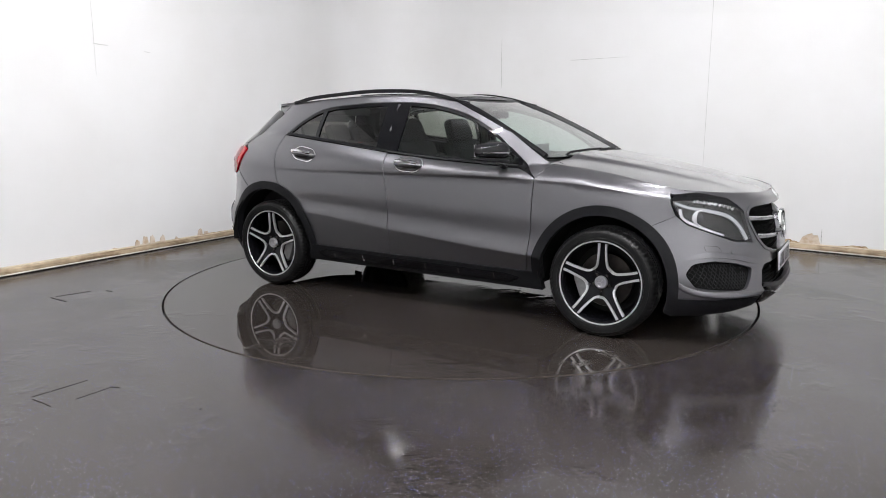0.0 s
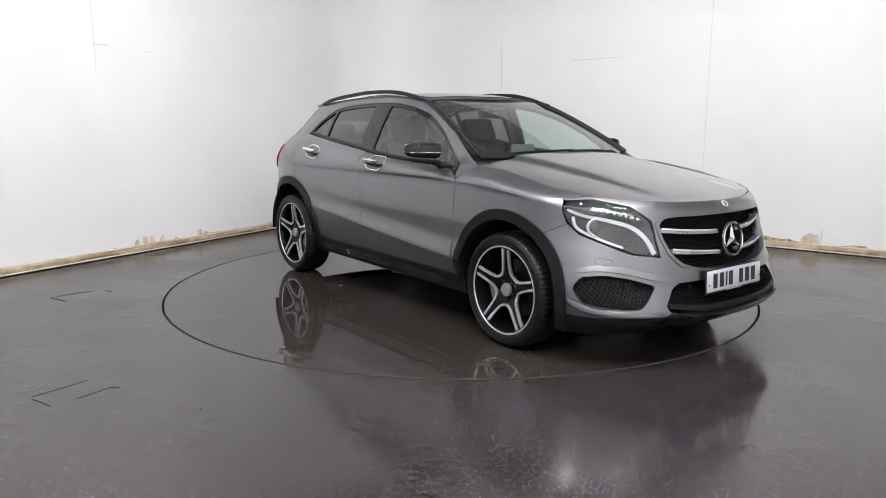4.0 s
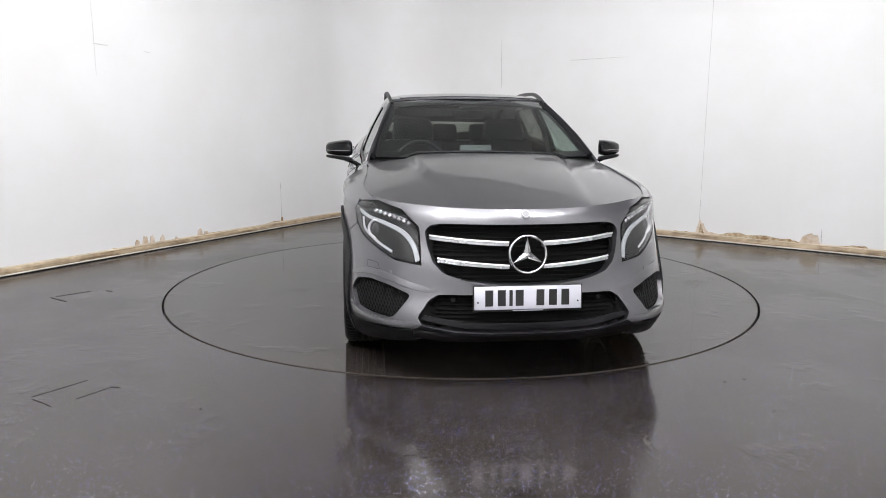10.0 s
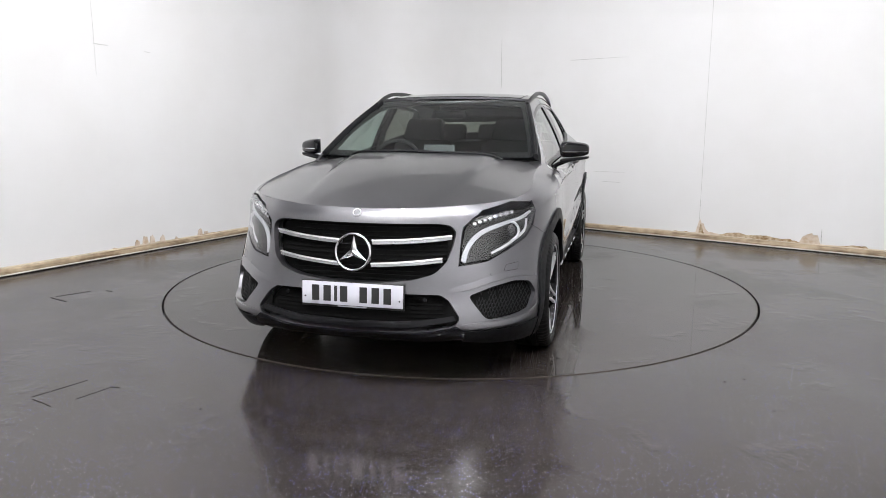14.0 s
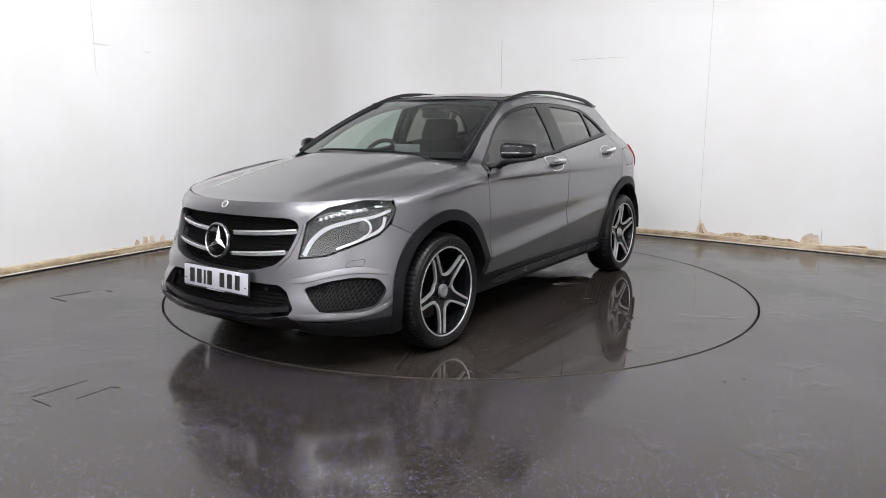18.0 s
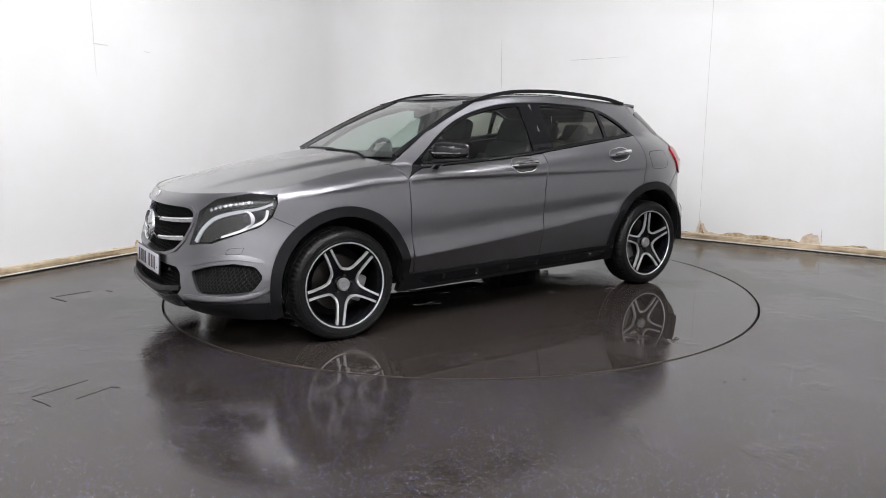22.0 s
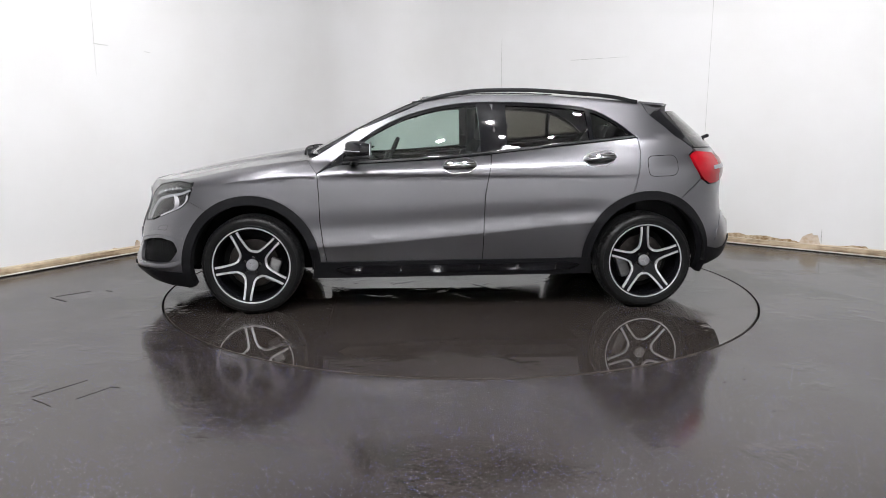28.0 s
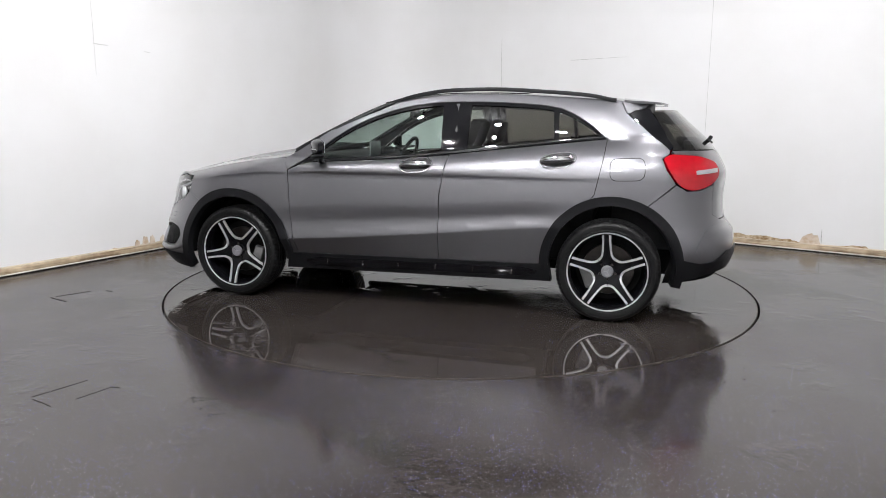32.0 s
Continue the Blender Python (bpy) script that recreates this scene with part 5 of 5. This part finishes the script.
    for s in (1, -1):
        bm = bmesh.new()
        rows = []
        for x in np.linspace(0.26, -1.35, 34):
            x = float(x)
            zt = max(float(rail(x)), float(cz8(x)) + 0.002)
            yc, zb = s * (float(cy8(x)) + 0.004), max(float(cz8(x)) - 0.012, zt - 0.027)
            prof = ((-0.010, 0.0), (-0.012, 0.6), (-0.008, 0.95), (0.0, 1.0), (0.009, 0.92), (0.013, 0.55), (0.011, 0.0))
            rows.append([bm.verts.new((x, yc + s * o, zb + (zt - zb) * h)) for o, h in prof])
        for p, q in zip(rows, rows[1:]):
            for j in range(6):
                bm.faces.new((p[j], p[j + 1], q[j + 1], q[j]))
        bm.faces.new(rows[0])
        bm.faces.new(rows[-1])
        bmesh.ops.recalc_face_normals(bm, faces=bm.faces)
        part("roof_rail", bm, BELT, car, "gloss black roof rail")
    # wipers
    for pts in (((1.00, 0.05), (0.99, -0.25), (0.94, -0.56)), ((1.01, 0.52), (1.02, 0.25), (1.02, -0.02))):
        bm = bmesh.new()
        p3 = [(x, y, float(hood(np.array(x), np.array(y))[2]) + 0.004) for x, y in bend(pts, 5)]
        tube(bm, p3, 0.008, 6)
        part("wiper", bm, PLASTIC, car, "black windscreen wiper")


def build_tail(car):
    for s in (False, True):
        lightp = fillet([bx(-1.657, 1.064) + (0.02,), bx(-1.702, 1.087), bx(-1.874, 1.074), ty(0.533, 1.031), ty(0.555, 0.949), ty(0.621, 0.902), ty(0.71, 0.866), bx(-1.816, 0.864), bx(-1.75, 0.904), bx(-1.69, 0.993)], 0.055, 6)
        tl = panel("tail_light", body, lightp, RED, car, "red tail light with a pale reversing lamp band", off=0.010, rim=0.04, gap=0.002, mirror=s, step=0.03)
        panel("reversing_lamp", body, [ty(0.735, 0.985), ty(0.565, 0.995), ty(0.580, 0.970), ty(0.74, 0.962)], SILVERLENS, tl, "pale reversing lamp", off=0.014, rim=0.006, mirror=s)
        tri = fillet(line((-1.435, 1.338), (-1.535, 1.254), (-1.645, 1.163), (-1.700, 1.118)) + [bx(-1.722, 1.135), bx(-1.66, 1.24), ty(0.535, 1.345), ty(0.51, 1.375), bx(-1.47, 1.365)], 0.008)
        panel("rear_pillar_blade", body, tri, GLOSSBLACK, car, "gloss black blade beside the rear window", off=0.0, rim=0.02, mirror=s)
        panel("spoiler_side", body, [bx(-1.392, 1.424), bx(-1.422, 1.345), bx(-1.47, 1.362), ty(0.515, 1.385), bx(-1.56, 1.402), bx(-1.48, 1.412)], PAINT, car, "", rim=0.01, mirror=s)
        # vent shape of the bumper corner
        vent = ribbon(bend([ty(0.765, 0.455), ty(0.755, 0.53), ty(0.70, 0.595), ty(0.58, 0.628), ty(0.42, 0.632)], 5), 0.022, 0.012)
        panel("bumper_vent", body, vent, PAINT, car, "grey swept edge of the bumper corner", off=0.006, rim=0.012, mirror=s)
    half = [(U_END, 0.655), ty(0.5, 0.66), ty(0.60, 0.70), ty(0.60, 0.895), ty(0.71, 0.862), bx(-1.816, 0.860), bx(-1.75, 0.900)] + arch(ARCH_R, 0.44, 118, 185, 16) + [bx(-1.78, 0.31), ty(0.70, 0.33), ty(0.5, 0.36), (U_END, 0.36)]
    panel("rear_bumper", body, sym_tail(half), PAINT, car, "grey metallic rear bumper", rim=0.02, gap=0.002, step=0.035)
    low = [(U_END, 0.46), ty(0.55, 0.46), ty(0.66, 0.40), ty(0.74, 0.395), bx(-1.79, 0.43), bx(-1.77, 0.285), ty(0.747, 0.288), ty(0.667, 0.315), ty(0.55, 0.33), (U_END, 0.33)]
    panel("rear_lower_cladding", body, sym_tail(low), PLASTIC, car, "black plastic lower rear bumper", off=0.008, rim=0.03)
    gate = [(U_END, 1.105), bx(-1.71, 1.112), bx(-1.73, 1.088), bx(-1.874, 1.078), ty(0.533, 1.035), ty(0.553, 0.949), ty(0.60, 0.905), ty(0.60, 0.70), ty(0.52, 0.665), (U_END, 0.66)]
    panel("tailgate", body, sym_tail(gate), PAINT, car, "grey metallic tailgate", gap=0.002, rim=0.02)
    glass = [(U_END, 1.375), ty(0.505, 1.365), ty(0.53, 1.345), bx(-1.66, 1.235), bx(-1.720, 1.135), bx(-1.72, 1.118), (U_END, 1.11)]
    panel("tailgate_trim", body, sym_tail(glass), SEAM, car, "black edge of the rear window", holes=[fillet(inset(sym_tail(glass), 0.075), 0.05)], off=-0.02, rim=0.0, step=0.05)
    gl = panel("rear_window", body, sym_tail(glass), TINTED, car, "dark rear window", rim=0.01)
    gl.visible_shadow = False
    panel("inner_tail", body, sym_tail([(U_END, 1.10), ty(0.66, 1.10), ty(0.80, 0.9), ty(0.80, 0.25), (U_END, 0.25)]), SEAM, car, "", off=-0.03, rim=0.0, step=0.08)

    def spoil(x, y):
        p = roof(np.maximum(x, -1.80), y)
        p[..., 0] = x
        p[..., 2] = roof_z(x) - (roof_z(x) - cz8(x)) * (np.abs(y) / 0.56) ** 2.6 + 0.004
        return p
    sp = panel("roof_spoiler", spoil, fillet([(-1.40, 0.545), (-1.50, 0.532), (-1.57, 0.49), (-1.64, 0.38), (-1.695, 0.0), (-1.64, -0.38), (-1.57, -0.49), (-1.50, -0.532), (-1.40, -0.545)], 0.03), PAINT, car, "grey metallic roof spoiler", rim=0.016, step=0.04)
    panel("spoiler_underside", spoil, fillet([(-1.41, 0.54), (-1.50, 0.527), (-1.567, 0.485), (-1.635, 0.375), (-1.69, 0.0), (-1.635, -0.375), (-1.567, -0.485), (-1.50, -0.527), (-1.41, -0.54)], 0.03), GLOSSBLACK, sp, "", off=-0.015, rim=0.0, step=0.06)
    bm = bmesh.new()
    tube(bm, [(-2.0, 0.0, 1.145), (-1.99, 0.10, 1.15), (-1.95, 0.32, 1.165)], 0.012, 8)
    tube(bm, [(-1.96, 0.26, 1.165), (-1.965, 0.38, 1.19)], 0.014, 8)
    part("rear_wiper", bm, PLASTIC, car, "black rear wiper")
    for s in (1, -1):
        bm = bmesh.new()
        box_bm(bm, (-2.06, s * 0.50 - 0.07, 0.335), (-1.96, s * 0.50 + 0.07, 0.375), 0.015)
        part("tail_pipe", bm, STEEL, car, "dark steel tail pipe")


def build_wheel(car, x, s, phase):
    """Wheel with tyre, black rim, five twin spokes with bright edges, cap, disc and caliper."""
    k = -1 if s else 1
    root = new("wheel")
    root.parent = car
    root.location = (x, k * 0.785, 0.335)
    root["label"] = "black alloy wheel with bright twin-spoke edges"
    fl = Matrix.Identity(4) if k > 0 else Matrix.Rotation(math.pi, 4, "Z")
    bm = bmesh.new()
    prof = [(0.250, 0.085), (0.256, 0.102), (0.270, 0.108), (0.290, 0.113), (0.308, 0.110), (0.322, 0.100), (0.331, 0.086), (0.3345, 0.070)]
    for g in (0.045, 0.012, -0.022, -0.055):
        prof += [(0.3355, g + 0.006), (0.328, g + 0.004), (0.328, g - 0.004), (0.3355, g - 0.006)]
    prof += [(0.3345, -0.070), (0.331, -0.086), (0.318, -0.104), (0.290, -0.113), (0.250, -0.095)]
    rings = lathe(bm, prof, steps=216, m=fl)
    # cuts between the tread blocks of both shoulders
    for ring, (r, a) in zip(rings, prof):
        if abs(a) > 0.05 and r > 0.315:
            for i in range(0, 216, 3):
                v = ring[i].co
                ring[i].co = Vector((v.x * (1 - 0.005 / r), v.y, v.z * (1 - 0.005 / r)))
    bmesh.ops.recalc_face_normals(bm, faces=bm.faces)
    part("tyre", bm, RUBBER, root, "black tyre")
    bm = bmesh.new()
    lathe(bm, [(0.300, 0.1105), (0.302, 0.1130), (0.304, 0.1130), (0.306, 0.1105)], steps=96, m=fl)
    lathe(bm, [(0.268, 0.1065), (0.270, 0.1105), (0.273, 0.1110), (0.276, 0.1090)], steps=96, m=fl)
    bmesh.ops.recalc_face_normals(bm, faces=bm.faces)
    part("side_wall_rib", bm, RUBBER, root)
    bm = bmesh.new()
    lathe(bm, [(0.262, 0.098), (0.256, 0.104), (0.243, 0.100), (0.236, 0.080), (0.232, 0.030), (0.222, -0.06), (0.20, -0.09)], steps=72, m=fl)
    part("rim", bm, RIMBLACK, root, "gloss black rim")
    bm = bmesh.new()
    lathe(bm, [(0.2615, 0.0995), (0.2585, 0.1065), (0.252, 0.1058), (0.2495, 0.101)], steps=72, m=fl)
    part("rim_lip", bm, ALLOYFACE, root, "bright machined rim edge")
    bm = bmesh.new()
    lathe(bm, [(0.0, -0.015), (0.165, -0.015), (0.168, -0.02), (0.168, -0.04), (0.09, -0.045)], steps=48, m=fl)
    part("brake_disc", bm, STEEL, root, "worn steel brake disc")
    bm = bmesh.new()
    box_bm(bm, (0.10, -0.05, -0.08), (0.175, 0.02, 0.08), 0.012, Matrix.Rotation(radians(160 if x > 0 else 20), 4, "Y"))
    part("caliper", bm, CALIPER, root, "grey brake caliper")
    bm = bmesh.new()
    lathe(bm, [(0.215, -0.07), (0.05, -0.075), (0.0, -0.075)], steps=40, m=fl)
    part("rim_back", bm, DARK, root)
    depth = curve((0.0, 0.066), (0.05, 0.070), (0.10, 0.082), (0.18, 0.095), (0.25, 0.101))
    for i in range(5):
        a = phase + 72 * i
        rot = Matrix.Rotation(radians(-a), 4, "Y")
        bm = bmesh.new()
        rows = []
        for r, w in ((0.03, 0.030), (0.065, 0.042), (0.09, 0.034), (0.14, 0.027), (0.20, 0.023), (0.248, 0.023)):
            yo = float(depth(r)) - 0.010
            rows.append([bm.verts.new(rot @ Vector((r, k * (yo if j in (1, 2) else yo - 0.032), zz))) for j, zz in enumerate((-w, -w, w, w))])
        for p, q in zip(rows, rows[1:]):
            for j in range(3):
                bm.faces.new((p[j], q[j], q[j + 1], p[j + 1]))
        bmesh.ops.recalc_face_normals(bm, faces=bm.faces)
        sp = part("spoke", bm, RIMBLACK, root, "gloss black spoke with bright edges")
        for e in (1, -1):
            bm = bmesh.new()
            rows = []
            # edge runs down the spoke and turns to its neighbour near the hub
            path = [(0.252, 0.0225, 0.0075), (0.20, 0.0220, 0.0065), (0.14, 0.0255, 0.0062), (0.108, 0.030, 0.0062), (0.090, 0.038, 0.0068), (0.076, 0.054, 0.0068)]
            for j, (r, w, h) in enumerate(path):
                pr = path[max(0, j - 1)]
                nx = path[min(len(path) - 1, j + 1)]
                d = Vector((nx[0] - pr[0], 0, e * (nx[1] - pr[1]))).normalized()
                nrm = Vector((-d.z, 0, d.x)) * h
                c0 = Vector((r, k * (float(depth(r)) - 0.001), e * w))
                rows.append([bm.verts.new(rot @ (c0 - nrm - Vector((0, k * 0.016, 0)))), bm.verts.new(rot @ (c0 - nrm)), bm.verts.new(rot @ (c0 + nrm)), bm.verts.new(rot @ (c0 + nrm - Vector((0, k * 0.016, 0))))])
            for p, q in zip(rows, rows[1:]):
                for j in range(3):
                    bm.faces.new((p[j], q[j], q[j + 1], p[j + 1]))
            bmesh.ops.recalc_face_normals(bm, faces=bm.faces)
            part("spoke_edge", bm, ALLOYFACE, sp, "bright machined edge")
        bm = bmesh.new()
        p0 = rot @ Matrix.Rotation(radians(-36), 4, "Y") @ Vector((0.052, k * 0.070, 0))
        lathe(bm, [(0.0, 0.004), (0.007, 0.003), (0.009, -0.006)], steps=10, m=Matrix.Translation(p0) @ fl)
        part("wheel_bolt", bm, STEEL, root)
    bm = bmesh.new()
    lathe(bm, [(0.0, 0.078), (0.03, 0.077), (0.036, 0.072), (0.040, 0.05), (0.075, 0.045)], steps=32, m=fl)
    part("hub", bm, RIMBLACK, root)
    bm = bmesh.new()
    lathe(bm, [(0.0, 0.082), (0.022, 0.082), (0.025, 0.085), (0.036, 0.084), (0.039, 0.079), (0.040, 0.066)], steps=32, m=fl)
    cap = part("hub_cap", bm, HUBSILVER, root, "silver hub cap")
    bm = bmesh.new()
    for j in range(3):
        box_bm(bm, (0.0, 0.081, -0.0022), (0.023, 0.0845, 0.0022), 0.0, fl @ Matrix.Rotation(radians(phase + 30 + 120 * j), 4, "Y"))
    part("cap_emblem", bm, SLAT, cap, "", smooth=False)
    return root


def build_cabin(car):
    bm = bmesh.new()
    box_bm(bm, (-0.93, -0.74, 0.265), (0.93, 0.74, 0.36))
    box_bm(bm, (-1.80, -0.50, 0.265), (-0.90, 0.50, 0.36))
    box_bm(bm, (0.9, -0.50, 0.24), (2.05, 0.50, 0.50))
    box_bm(bm, (-2.0, -0.50, 0.33), (-0.9, 0.50, 0.50))
    part("underbody", bm, DARK, car, "", smooth=False)
    bm = bmesh.new()
    box_bm(bm, (-1.98, -0.62, 0.45), (-1.35, 0.62, 0.98), 0.03)
    part("boot_cover", bm, FABRIC, car, "black boot cover")
    # dashboard
    bm = bmesh.new()
    prof = [(0.93, 1.045), (0.80, 1.055), (0.62, 1.035), (0.54, 0.98), (0.53, 0.86), (0.60, 0.70), (0.95, 0.60)]
    a = [bm.verts.new((x, -0.70, z)) for x, z in prof]
    b = [bm.verts.new((x, 0.70, z)) for x, z in prof]
    for i in range(len(prof) - 1):
        bm.faces.new((a[i], a[i + 1], b[i + 1], b[i]))
    bm.faces.new(a)
    bm.faces.new(b[::-1])
    bmesh.ops.recalc_face_normals(bm, faces=bm.faces)
    dash = part("dashboard", bm, FABRIC, car, "black dashboard")
    bm = bmesh.new()
    box_bm(bm, (0.56, -0.11, 1.02), (0.575, 0.11, 1.13), 0.006)
    part("screen", bm, LAMPGREY, dash, "small display with a pale back")
    bm = bmesh.new()
    box_bm(bm, (0.58, -0.52, 1.02), (0.72, -0.22, 1.07), 0.02)
    part("instrument_hood", bm, FABRIC, dash)
    # steering wheel, on the car's right
    m = Matrix.Translation((0.42, -0.37, 0.98)) @ Matrix.Rotation(radians(-24), 4, "Y")
    bm = bmesh.new()
    rings = []
    for i in range(40):
        t = 2 * math.pi * i / 40
        rings.append([bm.verts.new(m @ Vector((0.016 * math.sin(p), (0.182 + 0.016 * math.cos(p)) * math.cos(t), (0.182 + 0.016 * math.cos(p)) * math.sin(t)))) for p in (2 * math.pi * j / 8 for j in range(8))])
    for i in range(40):
        for j in range(8):
            bm.faces.new((rings[i][j], rings[(i + 1) % 40][j], rings[(i + 1) % 40][(j + 1) % 8], rings[i][(j + 1) % 8]))
    bmesh.ops.recalc_face_normals(bm, faces=bm.faces)
    sw = part("steering_wheel", bm, FABRIC, car, "black three-spoke steering wheel")
    bm = bmesh.new()
    box_bm(bm, (0.0, -0.06, -0.06), (0.05, 0.06, 0.05), 0.015, m)
    box_bm(bm, (0.01, -0.18, -0.02), (0.025, 0.18, 0.02), 0.004, m)
    box_bm(bm, (0.01, -0.02, -0.18), (0.025, 0.02, 0.0), 0.004, m)
    part("wheel_hub", bm, FABRIC, sw)
    for y in (0.37, -0.37):
        seat = new("front_seat")
        seat.parent = car
        seat["label"] = "black front seat with headrest"
        seat_parts(seat, -0.10, y, 0.25)
    bench = new("rear_bench")
    bench.parent = car
    bench["label"] = "black rear bench with headrests"
    bm = bmesh.new()
    box_bm(bm, (-1.15, -0.62, 0.34), (-0.65, 0.62, 0.60), 0.05)
    part("seat", bm, FABRIC, bench)
    bm = bmesh.new()
    box_bm(bm, (-0.07, -0.62, 0.0), (0.07, 0.62, 0.58), 0.05, Matrix.Translation((-1.12, 0, 0.55)) @ Matrix.Rotation(radians(-22), 4, "Y"))
    part("backrest", bm, FABRIC, bench)
    for y in (0.36, 0.0, -0.36):
        bm = bmesh.new()
        box_bm(bm, (-0.05, y - 0.12, 0.60), (0.05, y + 0.12, 0.76), 0.035, Matrix.Translation((-1.12, 0, 0.55)) @ Matrix.Rotation(radians(-22), 4, "Y"))
        part("headrest", bm, FABRIC, bench)
    bm = bmesh.new()
    box_bm(bm, (0.20, -0.115, 1.31), (0.235, 0.115, 1.37), 0.015)
    tube(bm, [(0.22, 0, 1.36), (0.27, 0, 1.38)], 0.012, 6)
    part("interior_mirror", bm, PLASTIC, car, "black interior mirror")
    bm = bmesh.new()
    box_bm(bm, (0.20, -0.07, 1.365), (0.31, 0.07, 1.395), 0.015)
    part("sensor_pod", bm, PLASTIC, car)
    bm = bmesh.new()
    box_bm(bm, (-1.60, -0.46, 1.335), (-1.36, 0.46, 1.415), 0.01)
    part("rear_header", bm, LINING, car)
    for s in (1, -1):
        bm = bmesh.new()
        tube(bm, [(-0.30, s * 0.755, 1.02), (-0.30, s * 0.70, 1.22), (-0.29, s * 0.60, 1.40)], 0.035, 8, 0.6)
        part("pillar_lining", bm, LINING, car)
        bm = bmesh.new()
        tube(bm, [(-1.28, s * 0.68, 1.10), (-1.40, s * 0.58, 1.25), (-1.38, s * 0.50, 1.38)], 0.09, 8, 0.6)
        part("rear_pillar_lining", bm, LINING, car)


def seat_parts(seat, x, y, lean):
    bm = bmesh.new()
    box_bm(bm, (x - 0.05, y - 0.25, 0.34), (x + 0.48, y + 0.25, 0.60), 0.06)
    part("cushion", bm, FABRIC, seat)
    m = Matrix.Translation((x - 0.02, y, 0.56)) @ Matrix.Rotation(radians(-20), 4, "Y")
    bm = bmesh.new()
    box_bm(bm, (-0.07, -0.25, 0.0), (0.05, 0.25, 0.62), 0.06, m)
    box_bm(bm, (-0.02, -0.26, 0.05), (0.09, -0.17, 0.50), 0.03, m)
    box_bm(bm, (-0.02, 0.17, 0.05), (0.09, 0.26, 0.50), 0.03, m)
    part("backrest", bm, FABRIC, seat)
    bm = bmesh.new()
    box_bm(bm, (-0.06, -0.155, 0.60), (0.04, 0.155, 0.80), 0.045, m)
    for v in bm.verts:
        v.co.y = y + (v.co.y - y) * (1.12 - 0.9 * max(0.0, v.co.z - 1.14))
    part("headrest", bm, FABRIC, seat)


def build_car():
    car = tagged(new("car"), "dark grey metallic compact crossover car on a turntable", "car")
    build_side(car, False)
    build_side(car, True)
    build_nose(car)
    build_plate(car)
    build_top(car)
    build_tail(car)
    for x, s, ph in ((1.35, False, -81), (-1.35, False, 87), (1.35, True, 88), (-1.35, True, 88)):
        build_wheel(car, x, s, ph)
    build_cabin(car)
    return car


build_room()
turntable = build_turntable()
build_lamps()
car = build_car()


def motions():
    """The table turns at an almost even pace and carries the car."""
    times = [2.0 * i for i in range(17)]
    walk(turntable, [(t, pose(0, 0, 0, 0, 0, turn_at(t))) for t in times])
    walk(car, [(t, pose(0, 0, 0, 0, 0, turn_at(t)) @ Matrix.Translation(CAR_OFFSET)) for t in times])


motions()
